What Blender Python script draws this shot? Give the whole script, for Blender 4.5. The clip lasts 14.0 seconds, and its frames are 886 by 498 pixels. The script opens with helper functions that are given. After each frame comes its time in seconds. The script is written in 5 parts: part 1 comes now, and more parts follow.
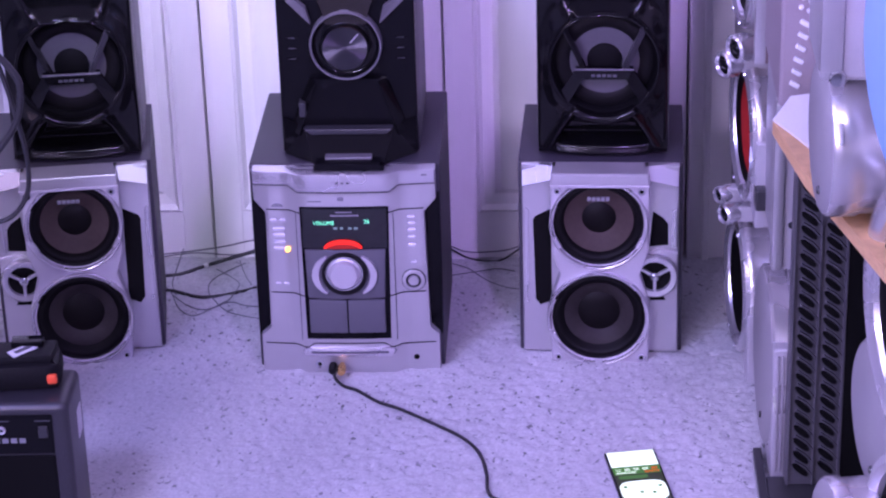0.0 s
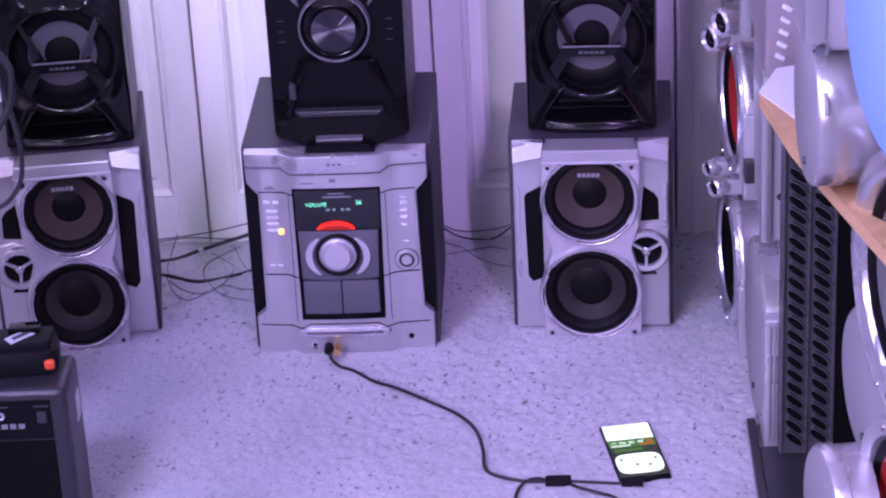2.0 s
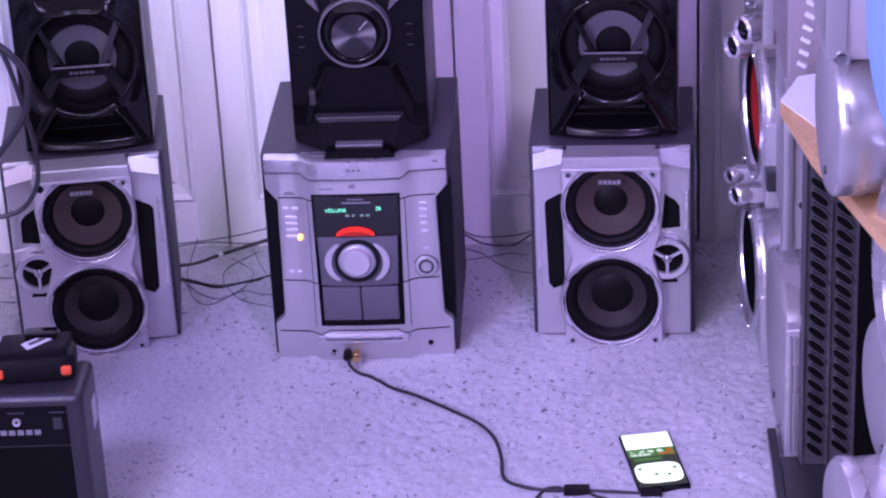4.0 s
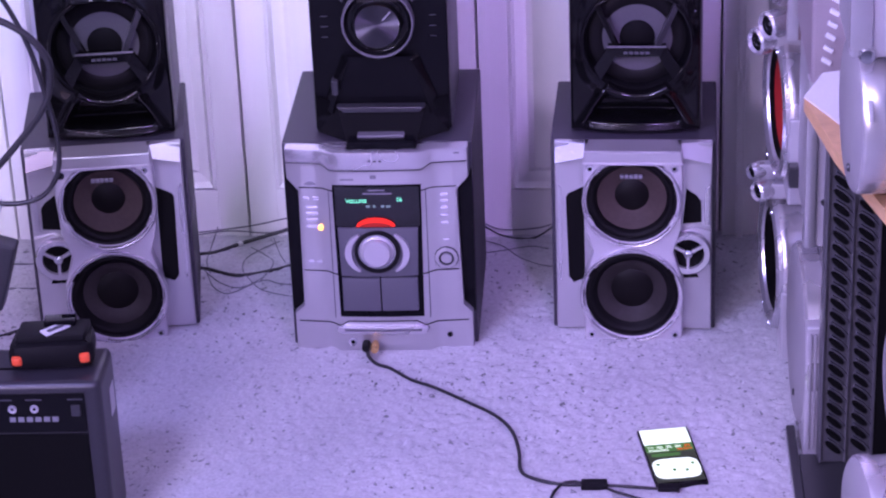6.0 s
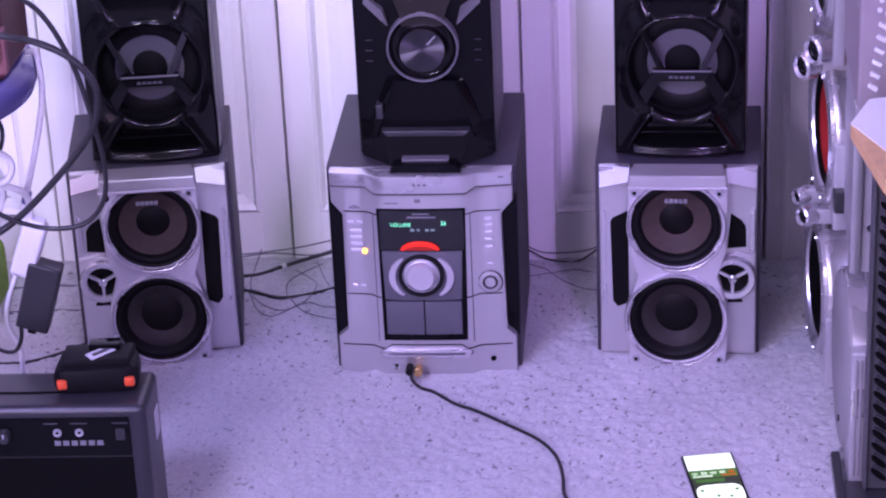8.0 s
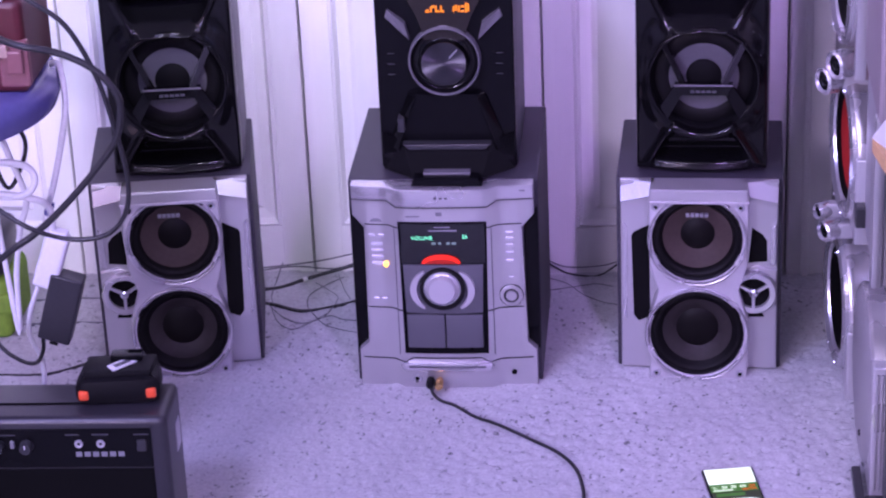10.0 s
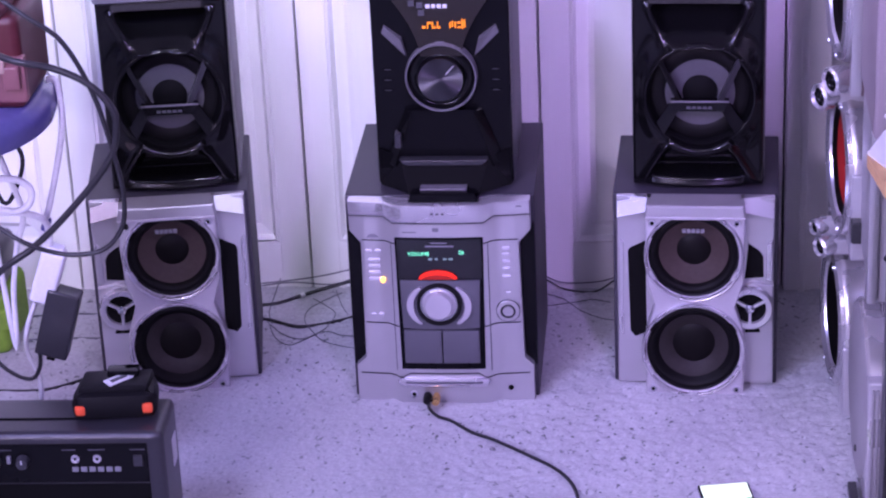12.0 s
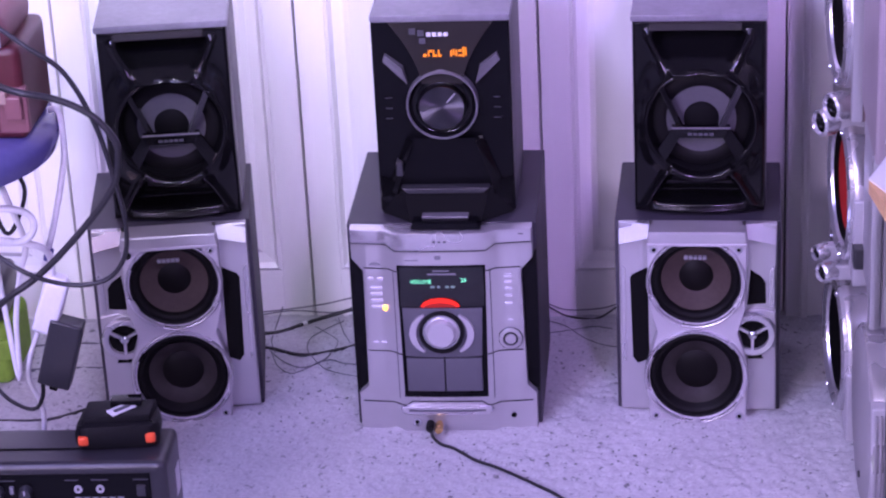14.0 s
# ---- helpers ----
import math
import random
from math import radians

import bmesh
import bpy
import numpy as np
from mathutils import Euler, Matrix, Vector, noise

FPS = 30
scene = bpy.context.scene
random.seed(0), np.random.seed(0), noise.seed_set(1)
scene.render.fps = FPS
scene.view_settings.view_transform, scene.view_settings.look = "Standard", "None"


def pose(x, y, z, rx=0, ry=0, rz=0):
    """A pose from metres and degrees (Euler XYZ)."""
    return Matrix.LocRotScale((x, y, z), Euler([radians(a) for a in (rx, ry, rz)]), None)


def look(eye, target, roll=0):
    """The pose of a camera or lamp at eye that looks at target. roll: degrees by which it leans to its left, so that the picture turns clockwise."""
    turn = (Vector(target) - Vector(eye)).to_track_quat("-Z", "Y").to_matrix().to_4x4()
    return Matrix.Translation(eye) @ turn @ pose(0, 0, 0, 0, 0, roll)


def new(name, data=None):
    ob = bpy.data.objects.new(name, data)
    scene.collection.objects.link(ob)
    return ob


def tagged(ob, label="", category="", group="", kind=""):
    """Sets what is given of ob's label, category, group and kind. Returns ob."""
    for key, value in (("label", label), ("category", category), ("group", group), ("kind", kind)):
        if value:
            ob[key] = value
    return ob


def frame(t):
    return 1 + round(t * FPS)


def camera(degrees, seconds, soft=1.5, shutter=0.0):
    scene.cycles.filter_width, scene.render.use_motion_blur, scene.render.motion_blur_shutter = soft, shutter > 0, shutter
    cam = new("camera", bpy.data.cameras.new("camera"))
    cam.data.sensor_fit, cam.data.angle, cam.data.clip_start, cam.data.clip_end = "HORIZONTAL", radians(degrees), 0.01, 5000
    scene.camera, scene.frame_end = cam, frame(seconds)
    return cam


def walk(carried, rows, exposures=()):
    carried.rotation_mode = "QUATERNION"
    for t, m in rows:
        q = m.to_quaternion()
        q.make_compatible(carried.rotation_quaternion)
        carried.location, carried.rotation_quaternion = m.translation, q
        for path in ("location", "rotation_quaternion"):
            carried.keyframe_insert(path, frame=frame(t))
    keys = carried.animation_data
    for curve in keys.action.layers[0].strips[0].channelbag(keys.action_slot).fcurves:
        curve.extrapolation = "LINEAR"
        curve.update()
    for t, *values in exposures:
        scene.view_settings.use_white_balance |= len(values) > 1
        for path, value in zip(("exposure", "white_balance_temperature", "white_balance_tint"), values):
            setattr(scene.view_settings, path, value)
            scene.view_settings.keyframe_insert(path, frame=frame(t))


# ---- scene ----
cam = camera(20.2, 14.0, soft=2.2)
# seconds, x, y, z, yaw, pitch, roll: a standing camera, far off with a long lens, turned by hand
ROWS = [
    (0, 0.3254, -3.3242, 1.7754, 2.414, -25.297, 1.569),
    (0.5, 0.3408, -3.3223, 1.7726, 1.892, -25.399, 1.926),
    (1, 0.3366, -3.3374, 1.7733, 1.613, -25.578, 2.332),
    (1.5, 0.3348, -3.3408, 1.7739, 1.580, -25.709, 2.547),
    (2, 0.3325, -3.3495, 1.7786, 1.821, -25.682, 2.628),
    (2.5, 0.3378, -3.3397, 1.7804, 1.989, -25.710, 2.634),
    (3, 0.3435, -3.3348, 1.7810, 2.159, -25.548, 2.700),
    (5.5, 0.3453, -3.3220, 1.7758, 3.182, -25.846, 2.291),
    (6, 0.3432, -3.3218, 1.7778, 3.295, -25.831, 2.122),
    (6.5, 0.3439, -3.3188, 1.7802, 3.410, -25.798, 2.079),
    (7, 0.3445, -3.3211, 1.7869, 3.683, -25.733, 2.124),
    (7.5, 0.3375, -3.3183, 1.7858, 3.914, -25.555, 2.183),
    (8, 0.3342, -3.3152, 1.7896, 4.169, -25.457, 2.325),
    (8.5, 0.3253, -3.3226, 1.7824, 4.379, -25.164, 2.304),
    (11, 0.3386, -3.3224, 1.7868, 4.735, -24.882, 2.356),
    (11.5, 0.3404, -3.3269, 1.7817, 4.750, -24.666, 2.315),
    (12, 0.3419, -3.3283, 1.7852, 4.729, -24.617, 2.355),
    (12.5, 0.3344, -3.3282, 1.7853, 4.692, -24.440, 2.320),
    (13, 0.3371, -3.3269, 1.7874, 4.683, -24.309, 2.340),
    (13.5, 0.3398, -3.3257, 1.7885, 4.692, -24.181, 2.389),
    (14, 0.3408, -3.3275, 1.7886, 4.633, -24.034, 2.642),
]
walk(cam, [(t, pose(x, y, z, 90 + pitch, roll, yaw)) for t, x, y, z, yaw, pitch, roll in ROWS],
     exposures=[(0, -0.3, 5850, 13.0), (0.5, -0.3, 6090, 15.8), (1, -0.3, 5990, 10.8), (1.5, -0.3, 6200, 14.9), (2, -0.3, 6050, 11.5), (3, -0.3, 5950, 12.9), (6, -0.3, 5930, 15.4), (6.5, -0.3, 5970, 13.9), (7, -0.3, 6090, 12.1), (7.5, -0.3, 6150, 8.3), (8, -0.3, 6200, 11.1), (8.5, -0.3, 6080, 5.6), (11, -0.3, 6250, 10.5), (12.5, -0.3, 6020, 4.7), (13, -0.3, 6250, 12.7), (13.5, -0.3, 5920, 1.5), (14, -0.3, 6220, 10.4)])

# ---- light: a violet-tinted lit room ----
world = bpy.data.worlds.new("world")
scene.world = world
world.use_nodes = True
world.node_tree.nodes["Background"].inputs[0].default_value = (0.62, 0.55, 1.0, 1)
world.node_tree.nodes["Background"].inputs[1].default_value = 0.025
scene.view_settings.exposure = 0.0


def area_lamp(name, eye, target, size_x, size_y, watts, colour):
    data = bpy.data.lights.new(name, "AREA")
    data.shape, data.size, data.size_y, data.energy, data.color = "RECTANGLE", size_x, size_y, watts, colour
    ob = new(name, data)
    ob.matrix_world = look(eye, target)
    return ob


# unseen sources: main light set by shadow direction, two fills added beside it
area_lamp("ceiling_lamp_light", (-0.95, -1.90, 2.3), (-0.2, -0.1, 0), 0.5, 0.4, 64, (0.48, 0.415, 0.98))
area_lamp("strip_light_left", (-1.6, -0.7, 1.7), (-0.3, 0.4, 0.3), 0.08, 1.2, 11, (1.0, 0.66, 0.95))
area_lamp("strip_light_front", (-1.62, -2.7, 1.75), (0.3, 0.1, 0.3), 0.9, 0.12, 34, (0.56, 0.475, 1.0))
# added fills with no real fixture: right row, left door, right door, fronts
side = area_lamp("strip_light_right", (0.30, -2.30, 2.36), (0.90, -0.60, 0.45), 0.9, 0.5, 2.0, (0.82, 0.66, 1.0))
side.data.spread = radians(34)
down = area_lamp("ceiling_spot_light", (0.05, -1.30, 2.36), (-0.46, 0.4, 0.74), 0.25, 0.25, 3.6, (0.84, 0.79, 1.0))
down.data.spread = radians(32)
violet = area_lamp("strip_light_east", (0.86, -2.40, 2.05), (0.45, 0.4, 0.62), 0.10, 0.9, 11.0, (0.60, 0.36, 1.0))
violet.data.spread = radians(64)
rear = area_lamp("strip_light_rear", (-1.05, -4.2, 1.75), (0.25, 0.3, 0.55), 1.2, 0.14, 26, (0.79, 0.61, 1.0))
rear.data.spread = radians(70)


# ---- materials ----
def material(name, colour, rough=0.5, metal=0.0, grain=0.0, grain_size=60.0, bump=0.0, spread=0.0, spread_size=3.0,
             coat=0.0, stretch=(1, 1, 1), rough_var=0.0, random=0.0):
    m = bpy.data.materials.new(name)
    m.use_nodes = True
    nt = m.node_tree
    b = nt.nodes["Principled BSDF"]
    b.inputs["Roughness"].default_value, b.inputs["Metallic"].default_value = rough, metal
    b.inputs["Coat Weight"].default_value = coat
    b.inputs["Coat Roughness"].default_value = 0.12
    tc = nt.nodes.new("ShaderNodeTexCoord")
    mp = nt.nodes.new("ShaderNodeMapping")
    mp.inputs["Scale"].default_value = stretch
    nt.links.new(tc.outputs["Object"], mp.inputs["Vector"])
    fine = nt.nodes.new("ShaderNodeTexNoise")
    fine.inputs["Scale"].default_value, fine.inputs["Detail"].default_value = grain_size, 4
    wide = nt.nodes.new("ShaderNodeTexNoise")
    wide.inputs["Scale"].default_value, wide.inputs["Detail"].default_value = spread_size, 3
    nt.links.new(mp.outputs[0], fine.inputs["Vector"])
    nt.links.new(tc.outputs["Object"], wide.inputs["Vector"])

    def scaled(socket, amount):
        r = nt.nodes.new("ShaderNodeMapRange")
        r.inputs["From Min"].default_value, r.inputs["From Max"].default_value = 0.25, 0.75
        r.inputs["To Min"].default_value, r.inputs["To Max"].default_value = 1 - amount, 1 + amount
        nt.links.new(socket, r.inputs["Value"])
        return r.outputs[0]

    def times(a, c):
        x = nt.nodes.new("ShaderNodeMath")
        x.operation = "MULTIPLY"
        nt.links.new(a, x.inputs[0])
        nt.links.new(c, x.inputs[1])
        return x.outputs[0]
    value = times(scaled(fine.outputs[0], grain), scaled(wide.outputs[0], spread))
    if random:
        info = nt.nodes.new("ShaderNodeObjectInfo")
        r = nt.nodes.new("ShaderNodeMapRange")
        r.inputs["To Min"].default_value, r.inputs["To Max"].default_value = 1 - random, 1 + random
        nt.links.new(info.outputs["Random"], r.inputs["Value"])
        value = times(value, r.outputs[0])
    mix = nt.nodes.new("ShaderNodeVectorMath")
    mix.operation = "SCALE"
    mix.inputs[0].default_value = colour
    nt.links.new(value, mix.inputs["Scale"])
    nt.links.new(mix.outputs[0], b.inputs["Base Color"])
    if rough_var:
        r = nt.nodes.new("ShaderNodeMapRange")
        r.inputs["To Min"].default_value, r.inputs["To Max"].default_value = max(0.02, rough - rough_var), min(1, rough + rough_var)
        nt.links.new(wide.outputs[0], r.inputs["Value"])
        nt.links.new(r.outputs[0], b.inputs["Roughness"])
    if bump:
        bp = nt.nodes.new("ShaderNodeBump")
        bp.inputs["Strength"].default_value, bp.inputs["Distance"].default_value = 0.6, bump
        nt.links.new(fine.outputs[0], bp.inputs["Height"])
        nt.links.new(bp.outputs[0], b.inputs["Normal"])
    return m


def glowing(name, colour, strength):
    m = bpy.data.materials.new(name)
    m.use_nodes = True
    b = m.node_tree.nodes["Principled BSDF"]
    b.inputs["Base Color"].default_value = (*[c * 0.3 for c in colour], 1)
    b.inputs["Emission Color"].default_value = (*colour, 1)
    b.inputs["Emission Strength"].default_value = strength
    return m


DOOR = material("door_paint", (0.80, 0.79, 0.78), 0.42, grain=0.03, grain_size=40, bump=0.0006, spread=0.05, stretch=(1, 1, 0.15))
# walls and ceiling coloured darker than white paint to cut bounce light
WALL = material("dimmed_wall_paint", (0.40, 0.395, 0.40), 0.8, grain=0.04, grain_size=180, bump=0.0008, spread=0.05)
CEIL = material("dimmed_ceiling_paint", (0.55, 0.55, 0.55), 0.9, grain=0.04, grain_size=120, bump=0.001, spread=0.04)
SILVER = material("silver_plastic", (0.52, 0.515, 0.53), 0.31, 0.64, grain=0.03, grain_size=900, bump=0.00008, spread=0.06, spread_size=9, rough_var=0.08)
SILVER_MATT = material("matt_silver_plastic", (0.47, 0.46, 0.49), 0.42, 0.4, grain=0.04, grain_size=700, spread=0.08, spread_size=7, rough_var=0.08)
SILVER_BRIGHT = material("bright_silver_plastic", (0.62, 0.61, 0.64), 0.27, 0.75, grain=0.02, grain_size=600, spread=0.06, spread_size=8, rough_var=0.06)
CHROME = material("chrome", (0.75, 0.75, 0.77), 0.12, 1.0, spread=0.05)
GREY_PANEL = material("grey_plastic", (0.11, 0.11, 0.13), 0.42, 0.3, grain=0.03, grain_size=700, spread=0.05)
CASE = material("dark_vinyl_case", (0.034, 0.031, 0.043), 0.5, grain=0.12, grain_size=260, bump=0.0003, spread=0.15, spread_size=5, rough_var=0.1)
BLACK_GLOSS = material("black_gloss_plastic", (0.004, 0.004, 0.005), 0.08, grain=0.1, grain_size=50, spread=0.2, coat=0.0, rough_var=0.05)
PIANO = material("black_piano_plastic", (0.0035, 0.0035, 0.004), 0.13, grain=0.1, grain_size=50, spread=0.2, rough_var=0.06)
BLACK_MATT = material("black_matt_plastic", (0.007, 0.0068, 0.008), 0.5, grain=0.2, grain_size=320, bump=0.0002, spread=0.2, rough_var=0.1)
# for black parts, and for plates that paint the shade inside openings
BLACK_DEEP = material("deep_black_and_recess_shade", (0.0018, 0.0018, 0.002), 0.75, spread=0.2)
DARK_GREY = material("dark_grey_plastic", (0.028, 0.028, 0.032), 0.3, grain=0.1, grain_size=300, spread=0.12, rough_var=0.08)
CONE_LOW = material("lower_woofer_cone_paper", (0.024, 0.021, 0.0205), 0.5, grain=0.12, grain_size=160, bump=0.0003, spread=0.2, spread_size=14)
CONE = material("woofer_cone_paper", (0.047, 0.035, 0.031), 0.55, grain=0.12, grain_size=160, bump=0.0003, spread=0.15, spread_size=14)
CONE_DARK = material("woofer_dust_cap", (0.0035, 0.003, 0.003), 0.5, grain=0.12, grain_size=200, spread=0.15)
RUBBER = material("rubber_surround", (0.0032, 0.003, 0.0033), 0.55, grain=0.15, grain_size=150, spread=0.2)
# dust, plus the pale reflection of upward faces painted into the grey
TOP_GREY = material("dust_and_sheen_grey_plastic", (0.17, 0.165, 0.19), 0.35, grain=0.12, grain_size=90, bump=0.0003, spread=0.25, spread_size=18, rough_var=0.12)
DRUM = material("polished_silver_paint", (0.62, 0.60, 0.62), 0.27, 0.72, grain=0.02, grain_size=500, spread=0.06, spread_size=8, rough_var=0.06)
TOWER = material("ribbed_black_plastic", (0.072, 0.070, 0.080), 0.42, grain=0.1, grain_size=300, spread=0.1, rough_var=0.08)
AMP_VINYL = material("amp_vinyl", (0.024, 0.023, 0.029), 0.36, grain=0.2, grain_size=350, bump=0.0003, spread=0.2, rough_var=0.1)
POLY_CONE = material("grey_poly_cone", (0.085, 0.083, 0.092), 0.35, 0.2, grain=0.06, grain_size=200, spread=0.1)
GREY_CONE = material("grey_cone", (0.15, 0.145, 0.16), 0.4, 0.2, grain=0.06, grain_size=200, spread=0.1)
RED_CONE = material("red_cone", (0.30, 0.018, 0.018), 0.4, grain=0.08, grain_size=120, spread=0.15)
GLASS_DISPLAY = material("display_window", (0.006, 0.007, 0.008), 0.08, spread=0.1, coat=0.5)
CABLE = material("black_cable", (0.012, 0.012, 0.014), 0.45, grain=0.1, grain_size=200, spread=0.2)
CABLE_GREY = material("grey_cable", (0.10, 0.10, 0.12), 0.5, grain=0.1, grain_size=200, spread=0.2)
CABLE_WHITE = material("white_cable", (0.72, 0.72, 0.72), 0.45, grain=0.05, grain_size=150, spread=0.1)
GOLD = material("gold_connector", (0.85, 0.55, 0.22), 0.25, 1.0, spread=0.1)
WHITE_PLASTIC = material("white_plastic", (0.78, 0.78, 0.8), 0.35, grain=0.03, grain_size=200, spread=0.05)
PRINT_WHITE = material("white_print", (0.6, 0.6, 0.62), 0.5, spread=0.05)
PRINT_GREY = material("grey_print", (0.2, 0.2, 0.22), 0.5, spread=0.05)
PRINT_DARK = material("dark_print", (0.055, 0.055, 0.065), 0.5, spread=0.05)
ORANGE = material("orange_plastic", (0.75, 0.09, 0.03), 0.4, spread=0.08)
MAROON = material("maroon_plastic", (0.075, 0.011, 0.016), 0.4, grain=0.1, grain_size=120, spread=0.2, rough_var=0.1)
BEIGE = material("beige_plastic", (0.36, 0.25, 0.20), 0.45, grain=0.06, grain_size=120, spread=0.12)
ROSE = material("faded_pink_plastic", (0.20, 0.085, 0.090), 0.45, grain=0.05, grain_size=120, spread=0.15)
BLUE = material("blue_plastic", (0.10, 0.095, 0.25), 0.22, grain=0.06, grain_size=90, spread=0.15, rough_var=0.1)
LIGHT_BLUE = material("light_blue_plastic", (0.30, 0.50, 0.80), 0.35, grain=0.02, grain_size=90, spread=0.06)
GREEN = material("green_fabric", (0.20, 0.36, 0.035), 0.7, grain=0.15, grain_size=120, bump=0.0006, spread=0.2)
WOOD = material("raw_wood_edge", (0.58, 0.36, 0.18), 0.55, grain=0.15, grain_size=50, bump=0.0003, spread=0.1, stretch=(1, 1, 8))
SMOKE = material("smoked_window", (0.022, 0.020, 0.018), 0.1, grain=0.05, grain_size=60, spread=0.15, coat=0.5)
BRUSHED = material("brushed_dark_metal", (0.10, 0.097, 0.108), 0.36, 1.0, grain=0.1, grain_size=60, spread=0.1)
BRUSHED.node_tree.nodes["Principled BSDF"].inputs["Anisotropic"].default_value = 0.95
tangent = BRUSHED.node_tree.nodes.new("ShaderNodeTangent")
tangent.direction_type, tangent.axis = "RADIAL", "Y"
BRUSHED.node_tree.links.new(tangent.outputs[0], BRUSHED.node_tree.nodes["Principled BSDF"].inputs["Tangent"])
LED_AMBER = glowing("amber_led", (1.0, 0.42, 0.06), 7)
LED_RED = glowing("red_led", (1.0, 0.022, 0.008), 1.25)
LED_RED_DIM = glowing("dim_red_led", (1.0, 0.03, 0.01), 0.14)
LED_GREEN = glowing("green_display", (0.25, 1.0, 0.62), 1.6)
LED_DIM = glowing("dim_display", (0.35, 0.5, 0.5), 0.35)
LED_ORANGE = glowing("orange_display", (1.0, 0.26, 0.01), 1.5)
SCREEN_WHITE = glowing("phone_screen_white", (0.93, 1.0, 0.93), 1.35)
SCREEN_GREEN = glowing("phone_screen_green", (0.10, 0.28, 0.05), 0.6)
SCREEN_RED = glowing("phone_screen_red", (0.9, 0.12, 0.03), 1.0)
SCREEN_DARK = glowing("phone_screen_dark", (0.05, 0.06, 0.03), 0.5)


def carpet_material():
    m = material("carpet_pile", (0.425, 0.432, 0.445), 0.95, grain=0.16, grain_size=190, bump=0.0022, spread=0.12, spread_size=5)
    nt = m.node_tree
    b = nt.nodes["Principled BSDF"]
    b.inputs["Sheen Weight"].default_value = 0.25
    # dark flecks paint the shade in small dents where the tufts part
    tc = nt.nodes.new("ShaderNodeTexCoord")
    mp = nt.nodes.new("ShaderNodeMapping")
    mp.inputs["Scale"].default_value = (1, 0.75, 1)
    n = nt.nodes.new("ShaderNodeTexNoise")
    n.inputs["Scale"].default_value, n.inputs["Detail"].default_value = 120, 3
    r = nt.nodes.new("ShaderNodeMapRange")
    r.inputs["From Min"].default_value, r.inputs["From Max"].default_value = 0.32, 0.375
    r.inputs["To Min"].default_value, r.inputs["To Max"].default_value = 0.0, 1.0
    # flecks come in loose patches, set by a wide noise
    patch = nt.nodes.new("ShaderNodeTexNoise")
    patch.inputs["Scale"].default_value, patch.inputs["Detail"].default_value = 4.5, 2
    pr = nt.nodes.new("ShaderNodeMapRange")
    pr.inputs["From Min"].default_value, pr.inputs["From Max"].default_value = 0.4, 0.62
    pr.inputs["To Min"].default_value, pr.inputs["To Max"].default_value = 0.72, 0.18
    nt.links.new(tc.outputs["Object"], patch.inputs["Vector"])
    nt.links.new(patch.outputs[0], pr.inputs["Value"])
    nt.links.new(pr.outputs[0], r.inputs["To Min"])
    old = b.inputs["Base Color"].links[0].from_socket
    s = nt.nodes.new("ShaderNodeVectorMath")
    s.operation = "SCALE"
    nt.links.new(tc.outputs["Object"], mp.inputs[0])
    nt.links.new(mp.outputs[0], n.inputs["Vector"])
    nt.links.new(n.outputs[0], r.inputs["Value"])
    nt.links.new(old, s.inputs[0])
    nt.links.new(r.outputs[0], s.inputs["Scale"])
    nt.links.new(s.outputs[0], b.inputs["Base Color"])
    return m


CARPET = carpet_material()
for dull in (CONE_LOW, BLACK_GLOSS, BLACK_MATT, BLACK_DEEP, RUBBER, CONE_DARK, CONE):
    dull.node_tree.nodes["Principled BSDF"].inputs["Specular IOR Level"].default_value = 0.13


PIANO.node_tree.nodes["Principled BSDF"].inputs["Specular IOR Level"].default_value = 0.30


# ---- mesh helpers ----
def thing(name, label, category, m=None, group="", kind=""):
    ob = new(name)
    ob.empty_display_size = 0.05
    if m is not None:
        ob.matrix_world = m
    return tagged(ob, label, category, group, kind)


def part(name, bm, mat, parent=None, label="", smooth=None):
    me = bpy.data.meshes.new(name)
    bmesh.ops.recalc_face_normals(bm, faces=bm.faces)
    bm.to_mesh(me)
    bm.free()
    me.materials.append(mat)
    if smooth is not None:
        me.set_sharp_from_angle(angle=radians(smooth))
        for p in me.polygons:
            p.use_smooth = True
    ob = new(name, me)
    if parent is not None:
        ob.parent = parent
    if label:
        ob["label"] = label
    return ob


def box(x0, x1, y0, y1, z0, z1, bevel=0.0, segments=2, bm=None):
    own = bmesh.new()
    r = bmesh.ops.create_cube(own, size=1)
    for v in r["verts"]:
        v.co = Vector(((x0 + x1) / 2 + v.co.x * (x1 - x0), (y0 + y1) / 2 + v.co.y * (y1 - y0), (z0 + z1) / 2 + v.co.z * (z1 - z0)))
    if bevel:
        bmesh.ops.bevel(own, geom=own.edges[:], offset=bevel, segments=segments, affect="EDGES", profile=0.6)
    if bm is None:
        return own
    me = bpy.data.meshes.new("joined")
    own.to_mesh(me)
    own.free()
    bm.from_mesh(me)
    bpy.data.meshes.remove(me)
    return bm


def move(bm, m):
    bmesh.ops.transform(bm, matrix=m, verts=bm.verts)
    return bm


